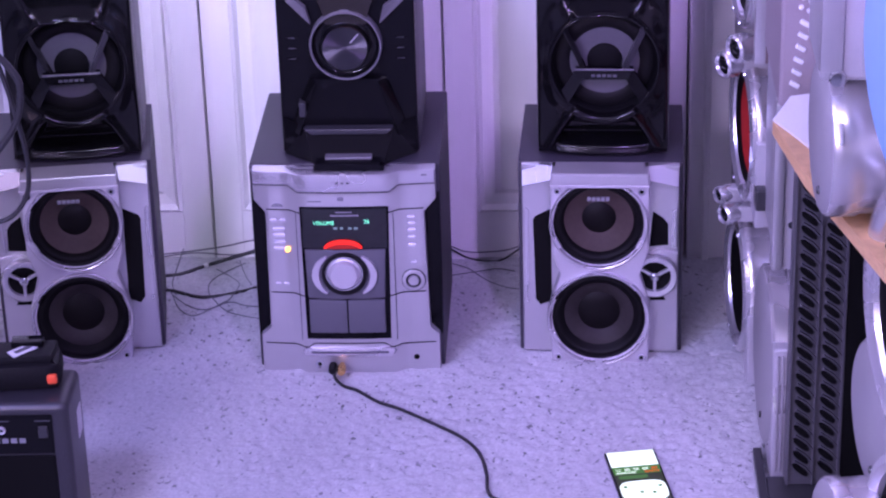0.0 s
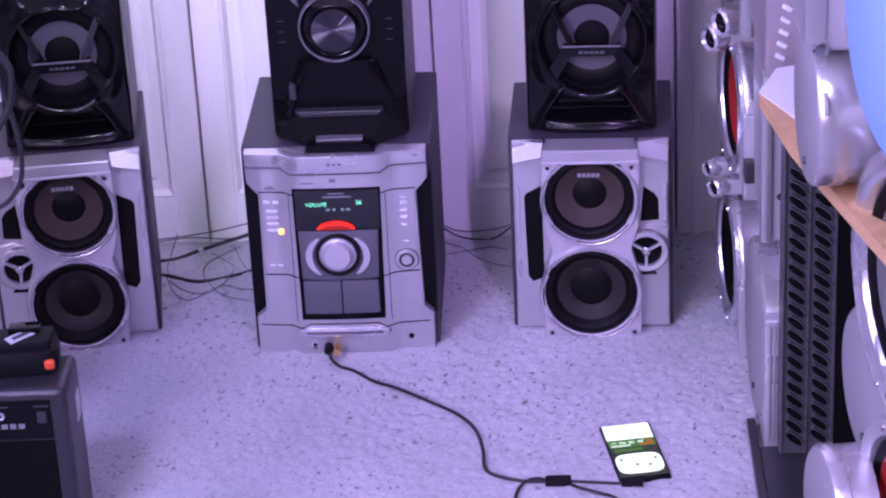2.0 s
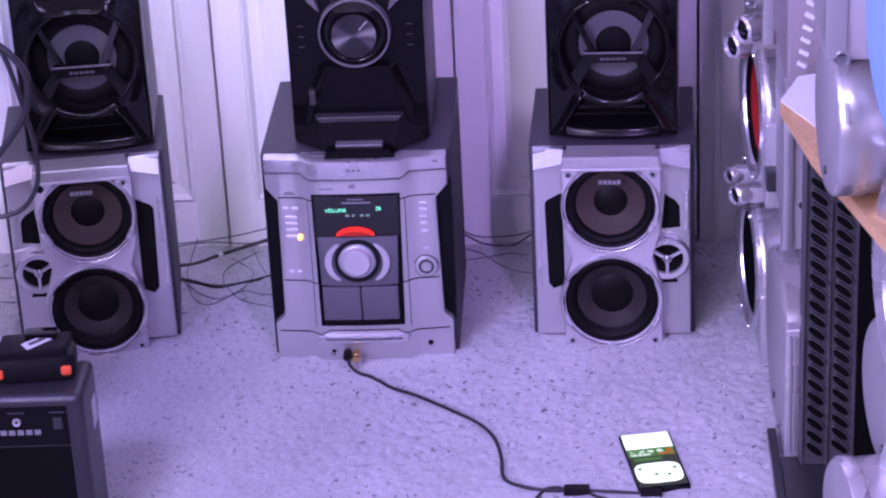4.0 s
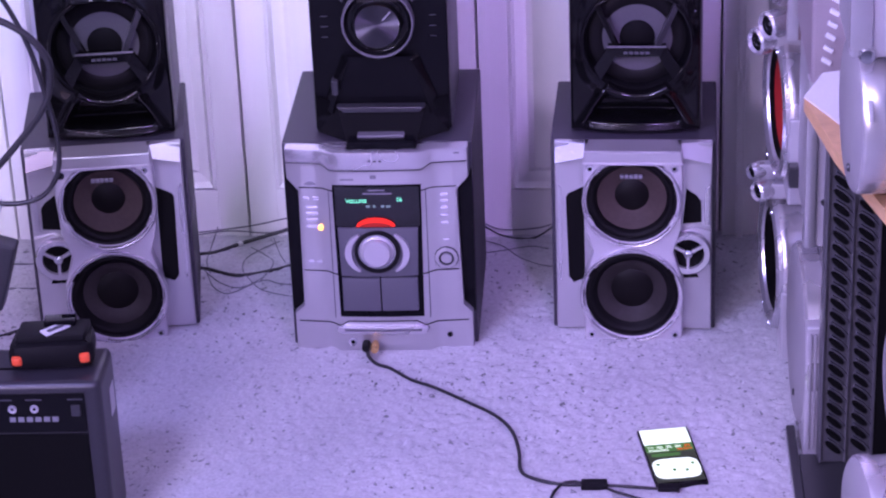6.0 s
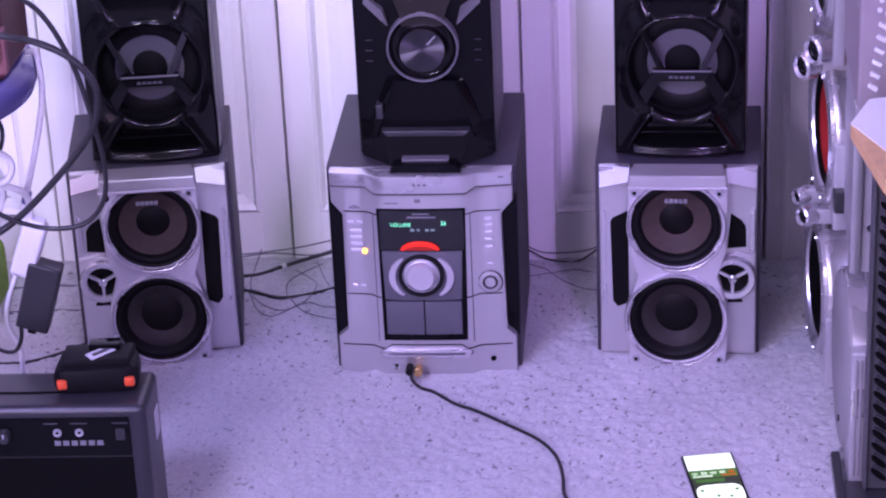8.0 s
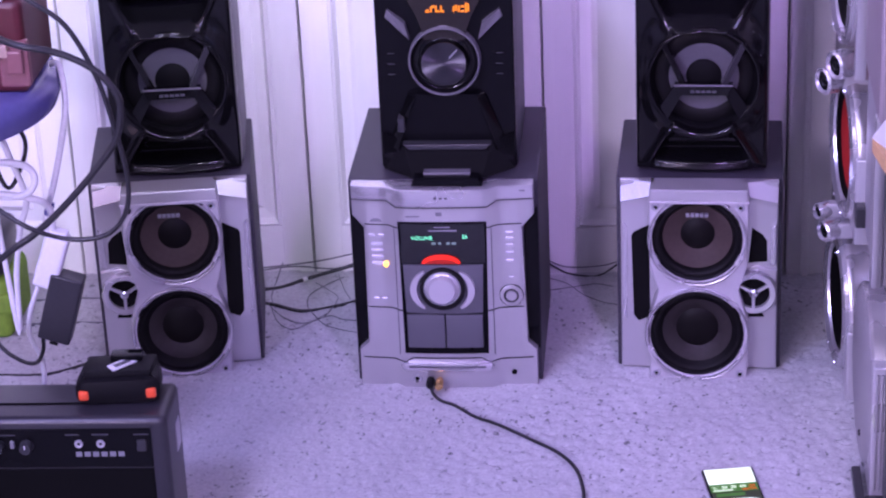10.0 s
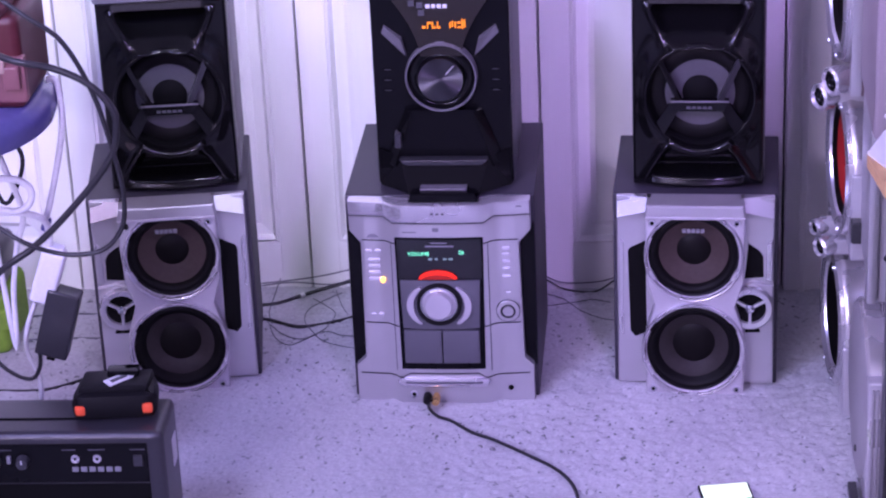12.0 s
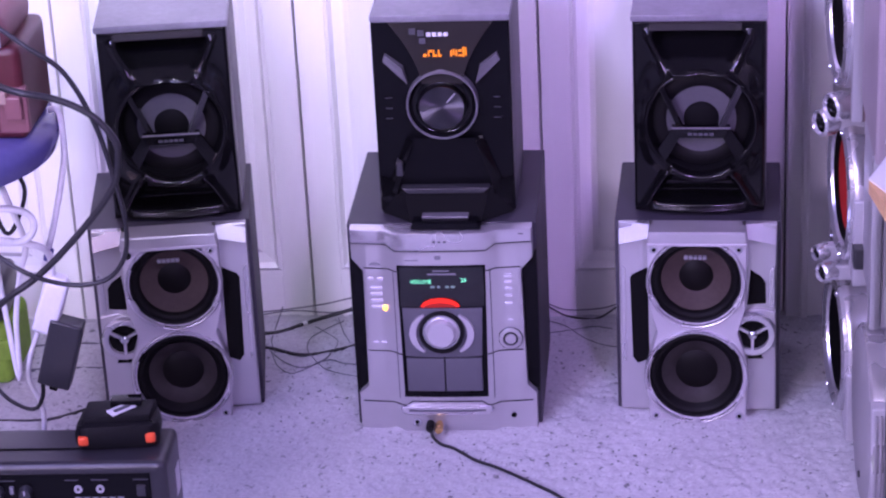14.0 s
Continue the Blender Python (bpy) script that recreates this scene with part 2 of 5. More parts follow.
def prism(outline, y0, y1, bevel=0.0, segments=2):
    """An outline of (x, z) carried from y0 (front) back to y1."""
    bm = bmesh.new()
    f = [bm.verts.new((x, y0, z)) for x, z in outline]
    g = [bm.verts.new((x, y1, z)) for x, z in outline]
    n = len(f)
    bm.faces.new(f)
    bm.faces.new(g[::-1])
    for i in range(n):
        bm.faces.new((f[i], f[(i + 1) % n], g[(i + 1) % n], g[i]))
    bmesh.ops.recalc_face_normals(bm, faces=bm.faces)
    if bevel:
        edges = [e for e in bm.edges if abs(e.verts[0].co.y - y0) < 1e-6 and abs(e.verts[1].co.y - y0) < 1e-6]
        bmesh.ops.bevel(bm, geom=edges, offset=bevel, segments=segments, affect="EDGES", profile=0.6)
    return bm


def plan_prism(outline, z0, z1, bevel=0.0):
    """An outline of (x, y) carried from z0 up to z1."""
    bm = prism([(x, y) for x, y in outline], z0, z1, 0)
    for v in bm.verts:
        v.co = Vector((v.co.x, v.co.z, v.co.y))
    bmesh.ops.recalc_face_normals(bm, faces=bm.faces)
    if bevel:
        bmesh.ops.bevel(bm, geom=bm.edges[:], offset=bevel, segments=2, affect="EDGES", profile=0.6)
    return bm


def lathe(profile, n=40, arc=1.0, start=0.0, closed=True):
    """A profile of (radius, y) turned round the y axis; y goes back from the viewer."""
    bm = bmesh.new()
    rings = []
    for r, y in profile:
        if r < 1e-6:
            rings.append([bm.verts.new((0, y, 0))])
        else:
            k = n if arc == 1.0 else n + 1
            rings.append([bm.verts.new((r * math.cos(start + 2 * math.pi * arc * i / n), y, r * math.sin(start + 2 * math.pi * arc * i / n))) for i in range(k)])
    for a, b in zip(rings, rings[1:]):
        k = n
        for i in range(k):
            j = (i + 1) % n if arc == 1.0 else i + 1
            if len(a) == 1 and len(b) == 1:
                continue
            if len(a) == 1:
                bm.faces.new((a[0], b[j], b[i]))
            elif len(b) == 1:
                bm.faces.new((a[i], a[j], b[0]))
            else:
                bm.faces.new((a[i], a[j], b[j], b[i]))
    return bm


def tube(points, radius, n=8, steps=6):
    """A round cord through the points."""
    pts = [Vector(p) for p in points]
    way = []
    for i in range(len(pts) - 1):
        p0, p1, p2, p3 = pts[max(i - 1, 0)], pts[i], pts[i + 1], pts[min(i + 2, len(pts) - 1)]
        for s in range(steps):
            u = s / steps
            way.append(0.5 * (2 * p1 + (p2 - p0) * u + (2 * p0 - 5 * p1 + 4 * p2 - p3) * u * u + (3 * p1 - p0 - 3 * p2 + p3) * u ** 3))
    way.append(pts[-1])
    bm = bmesh.new()
    rings = []
    side = Vector((0.3, 0.2, 1)).normalized()
    for i, p in enumerate(way):
        d = (way[min(i + 1, len(way) - 1)] - way[max(i - 1, 0)]).normalized()
        u = d.cross(side)
        if u.length < 0.1:
            u = d.cross(Vector((1, 0, 0)))
        u.normalize()
        w = d.cross(u)
        rings.append([bm.verts.new(p + radius * (math.cos(2 * math.pi * k / n) * u + math.sin(2 * math.pi * k / n) * w)) for k in range(n)])
    for a, b in zip(rings, rings[1:]):
        for k in range(n):
            bm.faces.new((a[k], a[(k + 1) % n], b[(k + 1) % n], b[k]))
    bm.faces.new(rings[0][::-1])
    bm.faces.new(rings[-1])
    return bm


def cord(name, points, radius, mat, label, category="cable", parent=None):
    if parent is not None:
        return part(name, tube(points, radius), mat, parent, label, smooth=60)
    return tagged(part(name, tube(points, radius), mat, None, label, smooth=60), label, category)


def lettering(name, text, size, m, mat, parent, depth=0.0004):
    cu = bpy.data.curves.new(name, "FONT")
    cu.body, cu.size, cu.extrude, cu.align_x, cu.align_y = text, size, depth, "CENTER", "CENTER"
    tmp = bpy.data.objects.new(name, cu)
    scene.collection.objects.link(tmp)
    me = bpy.data.meshes.new_from_object(tmp.evaluated_get(bpy.context.evaluated_depsgraph_get()))
    bpy.data.objects.remove(tmp)
    bpy.data.curves.remove(cu)
    me.materials.clear()
    me.materials.append(mat)
    ob = new(name, me)
    ob.parent = parent
    ob.matrix_basis = m
    return ob


def tilted_plate(outline, ys, back):
    """A plate whose front corners lie at the depths ys."""
    bm = bmesh.new()
    f = [bm.verts.new((x, y, z)) for (x, z), y in zip(outline, ys)]
    g = [bm.verts.new((x, back, z)) for x, z in outline]
    n = len(f)
    bm.faces.new(f)
    bm.faces.new(g[::-1])
    for i in range(n):
        bm.faces.new((f[i], f[(i + 1) % n], g[(i + 1) % n], g[i]))
    bmesh.ops.recalc_face_normals(bm, faces=bm.faces)
    return bm


# ---- room ----
def bowed(bm, depth, half, centre=0.0, cuts=12):
    """Cuts the mesh into strips and bows it forwards, most at the centre."""
    for i in range(1, cuts):
        x = centre - half + 2 * half * i / cuts
        bmesh.ops.bisect_plane(bm, geom=bm.verts[:] + bm.edges[:] + bm.faces[:], plane_co=(x, 0, 0), plane_no=(1, 0, 0))
    for v in bm.verts:
        u = max(-1, min(1, (v.co.x - centre) / half))
        v.co.y -= depth * (1 - u * u)
    return bm


LEFT, RIGHT, BACK, WALL_Y, HIGH = -1.75, 1.30, -4.3, 0.397, 2.42
floor = tagged(part("floor", box(LEFT - 0.1, RIGHT + 0.1, BACK - 0.1, 1.12, -0.12, 0.0), CARPET), "light grey cut-pile carpet with shaded dents painted as darker flecks", "carpet", kind="structure")
tagged(part("ceiling", box(LEFT - 0.1, RIGHT + 0.1, BACK - 0.1, 1.12, HIGH, HIGH + 0.1), CEIL), "white ceiling, coloured darker to cut bounce light", "ceiling", kind="structure")
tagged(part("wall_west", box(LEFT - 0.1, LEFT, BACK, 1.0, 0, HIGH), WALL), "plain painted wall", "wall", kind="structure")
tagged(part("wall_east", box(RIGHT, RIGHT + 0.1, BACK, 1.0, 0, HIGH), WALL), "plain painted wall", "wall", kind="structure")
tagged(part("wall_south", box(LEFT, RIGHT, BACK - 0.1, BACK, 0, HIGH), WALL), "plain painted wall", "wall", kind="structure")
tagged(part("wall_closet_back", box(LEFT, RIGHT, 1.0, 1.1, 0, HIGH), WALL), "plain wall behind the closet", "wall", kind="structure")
north = thing("wall_north", "white wall around a closet opening, coloured darker to cut bounce light", "wall", kind="structure")
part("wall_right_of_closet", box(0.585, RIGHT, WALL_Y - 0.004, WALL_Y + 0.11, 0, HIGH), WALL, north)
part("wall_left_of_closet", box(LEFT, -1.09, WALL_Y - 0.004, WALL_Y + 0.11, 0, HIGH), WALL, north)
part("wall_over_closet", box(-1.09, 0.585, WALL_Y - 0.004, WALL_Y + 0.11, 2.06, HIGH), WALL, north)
trim = thing("trim", "white painted closet door casing", "trim", kind="structure")
part("casing", box(0.5215, 0.592, WALL_Y - 0.022, WALL_Y + 0.02, 0.0, 2.06, 0.004), DOOR, trim)
part("casing_bead", box(0.545, 0.556, WALL_Y - 0.029, WALL_Y - 0.02, 0.0, 2.05, 0.003), DOOR, trim)
part("casing", box(-1.10, -1.036, WALL_Y - 0.022, WALL_Y + 0.02, 0.0, 2.06, 0.004), DOOR, trim)
part("baseboard", box(0.60, RIGHT, WALL_Y - 0.018, WALL_Y - 0.004, 0.0, 0.09, 0.004), DOOR, trim)


def closet_leaf(name, x0, x1, fold):
    """A panelled bifold leaf: stiles, rails, moulded panels."""
    leaf = thing(name, "white painted bifold closet door leaf with moulded panels", "door", pose(x0, WALL_Y - (0.0149 if fold > 0 else 0.0), 0.001, 0, 0, 2.2 * fold), "closet doors", "structure")
    w = x1 - x0 - 0.0035
    y0, y1, top, side = 0.0, 0.034, 2.03, 0.047
    part("stile", box(0, side, y0, y1, 0, top, 0.002), DOOR, leaf)
    part("stile", box(w - side, w, y0, y1, 0, top, 0.002), DOOR, leaf)
    for a, b in ((0, 0.085), (0.92, 1.02), (1.93, top)):
        part("rail", box(side, w - side, y0, y1, a, b, 0.0015), DOOR, leaf)
    for a, b in ((0.085, 0.92), (1.02, 1.93)):
        part("panel_back", box(side, w - side, 0.014, 0.028, a, b), DOOR, leaf)
        bm = bmesh.new()
        ring = []
        for inset, y in ((0.0, 0.001), (0.006, -0.004), (0.012, 0.007), (0.030, 0.010), (0.040, 0.002)):
            ring.append([bm.verts.new((x, y, z)) for x, z in ((side + inset, a + inset), (w - side - inset, a + inset), (w - side - inset, b - inset), (side + inset, b - inset))])
        for p, q in zip(ring, ring[1:]):
            for i in range(4):
                bm.faces.new((p[i], p[(i + 1) % 4], q[(i + 1) % 4], q[i]))
        bm.faces.new(ring[-1])
        part("raised_panel", bm, DOOR, leaf)
    return leaf


SEAMS = (-1.034, -0.645, -0.2567, 0.1323, 0.5225)
for i in range(4):
    closet_leaf("door_%d" % (i + 1), SEAMS[i], SEAMS[i + 1], 1 if i % 2 else -1)


# carpet pile: a fine uneven sheet over the stretch in view, with dimples where tufts part
def carpet_pile():
    rng = np.random.default_rng(4)
    step, x0, x1, y0, y1 = 0.003, -0.95, 0.95, -0.80, 0.394
    nx, ny = int((x1 - x0) / step), int((y1 - y0) / step)
    fx, fy = np.meshgrid(np.fft.fftfreq(nx, step), np.fft.fftfreq(ny, step))

    def field(size, squash=1.0):
        spectrum = np.fft.fft2(rng.normal(size=(ny, nx))) * np.exp(-2 * (math.pi * size) ** 2 * (fx ** 2 + (fy * squash) ** 2))
        out = np.real(np.fft.ifft2(spectrum))
        return out / out.std()
    tufts, lumps, pits = field(0.0042), field(0.012), field(0.0028, 0.8)
    z = 0.0048 + 0.0007 * tufts + 0.0005 * lumps - 0.0085 * np.clip(-pits - 1.75, 0, 0.6)
    gx, gy = np.meshgrid(np.linspace(x0, x1, nx), np.linspace(y0, y1, ny))
    co = np.stack([gx, gy, np.maximum(z, 0.0004)], -1).reshape(-1, 3)
    k = np.arange(nx * ny).reshape(ny, nx)
    quads = np.stack([k[:-1, :-1], k[:-1, 1:], k[1:, 1:], k[1:, :-1]], -1).reshape(-1, 4)
    me = bpy.data.meshes.new("carpet_pile")
    me.from_pydata(co.tolist(), [], quads.tolist())
    for p in me.polygons:
        p.use_smooth = True
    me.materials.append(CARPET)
    return tagged(new("carpet_pile", me), "short uneven pile of the light grey carpet", "carpet", kind="stuff")


carpet_pile()


# ---- silver mini hi-fi unit ----
KEY = material("pale_key_plastic", (0.58, 0.57, 0.61), 0.25, grain=0.02, grain_size=200, spread=0.04)


def flat_disc(r, y0, y1, bevel=0.0, n=36):
    prof = [(0, y0), (r - bevel, y0), (r, y0 + bevel), (r, y1)] if bevel else [(0, y0), (r, y0), (r, y1)]
    return lathe(prof, n)


def at(ob, x, y, z):
    ob.location = (x, y, z)
    return ob


def front_y(x, z=0.1):
    """How far the hi-fi front stands out: a slight bow, a raised middle, a skirt that falls back."""
    u = min(1.0, abs(x) / 0.134)
    raised = max(0.0, min(1.0, (0.081 - abs(x)) / 0.014))
    return -(0.009 * (1 - u * u) + 0.010 * raised) + 0.013 * (1 - u * u) * max(0.0, 0.040 - z) / 0.040


def fronted(bm):
    """Cuts a flat part into strips and lays it on the shaped front."""
    for x in (-0.11, -0.095, -0.081, -0.067, -0.045, -0.02, 0, 0.02, 0.045, 0.067, 0.081, 0.095, 0.11):
        bmesh.ops.bisect_plane(bm, geom=bm.verts[:] + bm.edges[:] + bm.faces[:], plane_co=(x, 0, 0), plane_no=(1, 0, 0))
    bmesh.ops.bisect_plane(bm, geom=bm.verts[:] + bm.edges[:] + bm.faces[:], plane_co=(0, 0, 0.04), plane_no=(0, 0, 1))
    for v in bm.verts:
        v.co.y += front_y(v.co.x, v.co.z)
    return bm


def hifi_unit(m):
    u = thing("hifi_unit", "silver mini hi-fi unit with dark case standing on the carpet", "stereo", m)
    part("case", box(-0.14, 0.14, 0.008, 0.292, 0.005, 0.338, 0.003), CASE, u, "dark grey vinyl case")
    outline = [(-0.134, 0.004), (0.134, 0.004), (0.134, 0.0655), (0.121, 0.079), (0.1165, 0.268), (0.134, 0.288), (0.134, 0.336),
               (-0.134, 0.336), (-0.134, 0.288), (-0.1175, 0.268), (-0.1195, 0.079), (-0.134, 0.0655)]
    part("front_panel", fronted(prism(outline, -0.008, 0.02, 0.003)), SILVER, u, "bowed silver front panel", 35)
    for s in (-1, 1):
        part("side_groove", prism([(s * 0.118, 0.07), (s * 0.139, 0.06), (s * 0.139, 0.295), (s * 0.118, 0.275)], 0.0045, 0.03, 0.002), BLACK_GLOSS, u, "glossy black side groove")
    # top lid lip and seams
    lip = [(-0.1335, 0.3155), (-0.081, 0.3155), (-0.067, 0.309), (0.067, 0.309), (0.081, 0.3155), (0.1335, 0.3155), (0.1335, 0.337), (-0.1335, 0.337)]
    part("tray_lid", fronted(prism(lip, -0.0125, 0.01, 0.002)), SILVER_BRIGHT, u, "bright silver disc tray lid", 35)
    for z, a, b in ((0.0535, -0.128, -0.062), (0.0535, 0.062, 0.128), (0.139, -0.116, -0.062), (0.139, 0.062, 0.116), (0.2745, -0.116, -0.062), (0.2745, 0.062, 0.116)):
        part("seam", fronted(box(a, b, -0.0088, -0.004, z - 0.0008, z + 0.0008)), BLACK_MATT, u)
    part("seam", fronted(prism([(-0.062, 0.053), (-0.052, 0.0595), (0.052, 0.0595), (0.062, 0.053), (0.062, 0.0545), (0.052, 0.061), (-0.052, 0.061), (-0.062, 0.0545)], -0.0088, -0.004)), BLACK_MATT, u)
    under = [(-0.1335, 0.3148), (-0.081, 0.3148), (-0.067, 0.3082), (0.067, 0.3082), (0.081, 0.3148), (0.1335, 0.3148),
             (0.1335, 0.3160), (0.081, 0.3160), (0.067, 0.3096), (-0.067, 0.3096), (-0.081, 0.3160), (-0.1335, 0.3160)]
    part("seam", fronted(prism(under, -0.0132, -0.004)), DARK_GREY, u)
    # thin grey lines paint the shading on the ramps beside the raised middle
    for x in (-0.0715, 0.0715):
        part("side_seam", fronted(box(x - 0.0006, x + 0.0006, -0.0087, -0.004, 0.064, 0.2745)), GREY_PANEL, u)
    # centre well
    part("well", fronted(prism([(-0.0635, 0.068), (0.0625, 0.068), (0.0655, 0.2845), (-0.0655, 0.2845)], -0.0095, 0.0, 0.001)), BLACK_GLOSS, u, "black recessed centre well", 35)
    part("display", fronted(box(-0.0625, 0.0625, -0.0118, -0.006, 0.2185, 0.2825, 0.0008)), GLASS_DISPLAY, u, "dark display window", 35)
    part("knob_panel", fronted(prism([(-0.058, 0.138), (-0.03, 0.1365), (0.03, 0.1365), (0.056, 0.138), (0.0585, 0.2165), (-0.06, 0.2165)], -0.0125, -0.004, 0.001)), GREY_PANEL, u, "grey control panel", 35)
    for a, b in ((-0.0575, -0.0015), (0.0005, 0.055)):
        part("deck_door", fronted(box(a, b, -0.0135, -0.004, 0.080, 0.1345, 0.0012)), GREY_PANEL, u, "grey flap", 35)
    # volume knob with its two crescent keys
    knob = at(part("volume_knob", lathe([(0, -0.050), (0.0190, -0.050), (0.0212, -0.0475), (0.0222, -0.041), (0.0250, -0.039), (0.0262, -0.030)], 40), SILVER_MATT, u, "round silver volume knob", 35), -0.0025, 0.0, 0.1815)
    part("knob_collar", lathe([(0.0258, -0.039), (0.0275, -0.039), (0.0285, -0.030)], 40), CHROME, knob, "", 35)
    at(part("knob_moat", lathe([(0.026, -0.0372), (0.0335, -0.0372), (0.034, -0.030)], 40), BLACK_MATT, u), -0.0025, 0.0, 0.1790)
    for s in (-1, 1):
        inner, outer = [], []
        for i in range(11):
            a = radians(-48 + 96 * i / 10) + (math.pi if s < 0 else 0)
            inner.append((0.038 * math.cos(a), 0.038 * math.sin(a)))
            outer.append(((0.040 + 0.0085 * math.cos((i - 5) / 5 * 1.45)) * math.cos(a), (0.040 + 0.0085 * math.cos((i - 5) / 5 * 1.45)) * math.sin(a)))
        at(part("crescent_key", prism(inner + outer[::-1], -0.0365, -0.028, 0.001), SILVER_MATT, u, "bright crescent key"), -0.0025, 0.0, 0.177)
    # red glow above the knob
    arc = [radians(8 + 164 * k / 14) for k in range(15)]
    glow = [(0.029 * math.cos(t), 0.0150 * math.sin(t)) for t in arc] + [(0.025 * math.cos(t), 0.0085 * math.sin(t)) for t in arc[::-1]]
    at(part("light_arc", prism(glow, -0.0338, -0.031), LED_RED, u, "lit red arc"), -0.003, 0, 0.2185)
    under_glow = [(0.0245 * math.cos(t), 0.0080 * math.sin(t)) for t in arc]
    at(part("light_arc", prism(under_glow, -0.0334, -0.031), LED_RED_DIM, u, "dim red window under the arc"), -0.003, 0, 0.2185)
    # display text
    lettering("display_text", "VOLUME", 0.0080, pose(-0.030, -0.0322, 0.2605, 90, 0, 0), LED_GREEN, u)
    lettering("display_text", "26", 0.0085, pose(0.033, -0.0305, 0.262, 90, 0, 0), LED_GREEN, u)
    for x, w in ((-0.016, 0.006), (-0.006, 0.004), (0.006, 0.005), (0.014, 0.006)):
        part("display_mark", box(x, x + w, -0.0325, -0.031, 0.2505, 0.2535), LED_DIM, u)
    part("display_mark", box(-0.02, 0.022, -0.0325, -0.031, 0.2715, 0.2735), PRINT_GREY, u)
    part("display_mark", box(-0.012, 0.012, -0.0325, -0.031, 0.277, 0.2785), PRINT_GREY, u)
    # keys, left column
    for k, z in enumerate((0.2575, 0.2430, 0.2330, 0.2225, 0.2120)):
        for x in ((-0.106, -0.092) if k == 0 else (-0.0985,)):
            w = 0.0042 if k == 0 else 0.0085
            at(part("key", box(-w, w, -0.0035, 0.004, -0.0022, 0.0022, 0.001), KEY, u), x, front_y(x) - 0.008, z)
    led = at(part("power_led", flat_disc(0.0033, -0.002, 0.003, 0.001, 18), LED_AMBER, u, "lit amber power key"), -0.0870, front_y(-0.087) - 0.009, 0.2105)
    led.scale = (1, 1, 1.35)
    for x in (-0.1035, -0.0915):
        at(part("key", box(-0.0038, 0.0038, -0.003, 0.004, -0.0018, 0.0018, 0.0008), KEY, u), x, front_y(x) - 0.008, 0.1535)
    for k, z in enumerate((0.2615, 0.2515, 0.2405, 0.2290, 0.2160)):
        at(part("key", box(-0.0055, 0.0055, -0.0032, 0.004, -0.0021, 0.0021, 0.001), KEY, u), 0.0975, front_y(0.0975) - 0.008, z)
    at(part("key", box(-0.004, 0.004, -0.002, 0.004, -0.0012, 0.0012), KEY, u), 0.099, front_y(0.099) - 0.008, 0.1885)
    jog = at(part("jog_dial", lathe([(0, -0.006), (0.0075, -0.006), (0.0085, -0.003), (0.011, -0.003), (0.012, -0.006), (0.0165, -0.005), (0.0185, 0.002)], 32), SILVER, u, "round cursor dial", 30), 0.098, front_y(0.098) - 0.007, 0.159)
    part("jog_groove", lathe([(0.0085, -0.0046), (0.0112, -0.0046)], 28), DARK_GREY, jog)
    part("jog_groove", lathe([(0.0172, -0.0035), (0.0185, -0.0025)], 28), DARK_GREY, jog)
    # printed marks and disc logos as plain shapes
    at(part("printed_mark", prism([(0.009 * math.cos(radians(a)), 0.006 * math.sin(radians(a))) for a in range(0, 181, 20)], -0.001, 0.0), PRINT_GREY, u), -0.099, front_y(-0.099) - 0.0082, 0.2790)
    for x in (-0.008, 0.0, 0.008):
        at(part("printed_mark", box(-0.002, 0.002, -0.0006, 0, -0.0012, 0.0012), PRINT_DARK, u), x, -0.0327, 0.3245)
    at(part("printed_mark", box(-0.0045, 0.0045, -0.0006, 0, -0.003, 0.003), PRINT_GREY, u), -0.004, -0.0282, 0.2975)
    at(part("printed_mark", box(-0.010, 0.010, -0.0006, 0, -0.0011, 0.0011), PRINT_GREY, u), -0.043, front_y(-0.043) - 0.0082, 0.293)
    at(part("printed_mark", box(-0.004, 0.004, -0.0006, 0, -0.001, 0.001), PRINT_GREY, u), 0.118, front_y(0.118) - 0.0125, 0.329)
    # lower skirt: lit slot, jacks
    slot = [(-0.071, 0.046), (-0.067, 0.0525), (0.066, 0.0525), (0.0705, 0.0470), (0.063, 0.0395), (-0.064, 0.0395)]
    part("skirt_handle", fronted(prism(slot, -0.0135, -0.002, 0.003)), SILVER_BRIGHT, u, "bright bevelled strip", 35)
    part("skirt_groove", fronted(prism([(-0.058, 0.0455), (0.058, 0.0455), (0.058, 0.0490), (-0.058, 0.0490)], -0.0140, -0.010)), GREY_PANEL, u)
    at(part("jack_ring", lathe([(0.003, -0.002), (0.0065, -0.003), (0.007, 0.004)], 24), CHROME, u, "", 30), -0.0475, -0.0215, 0.0235)
    at(part("jack_hole", flat_disc(0.0033, -0.0008, 0.003), BLACK_DEEP, u), -0.0475, -0.0221, 0.0235)
    at(part("sensor", flat_disc(0.0042, -0.001, 0.003), BLACK_DEEP, u), 0.0985, front_y(0.0985, 0.029) - 0.0085, 0.0290)
    return u


hifi_unit(pose(0, 0, 0))


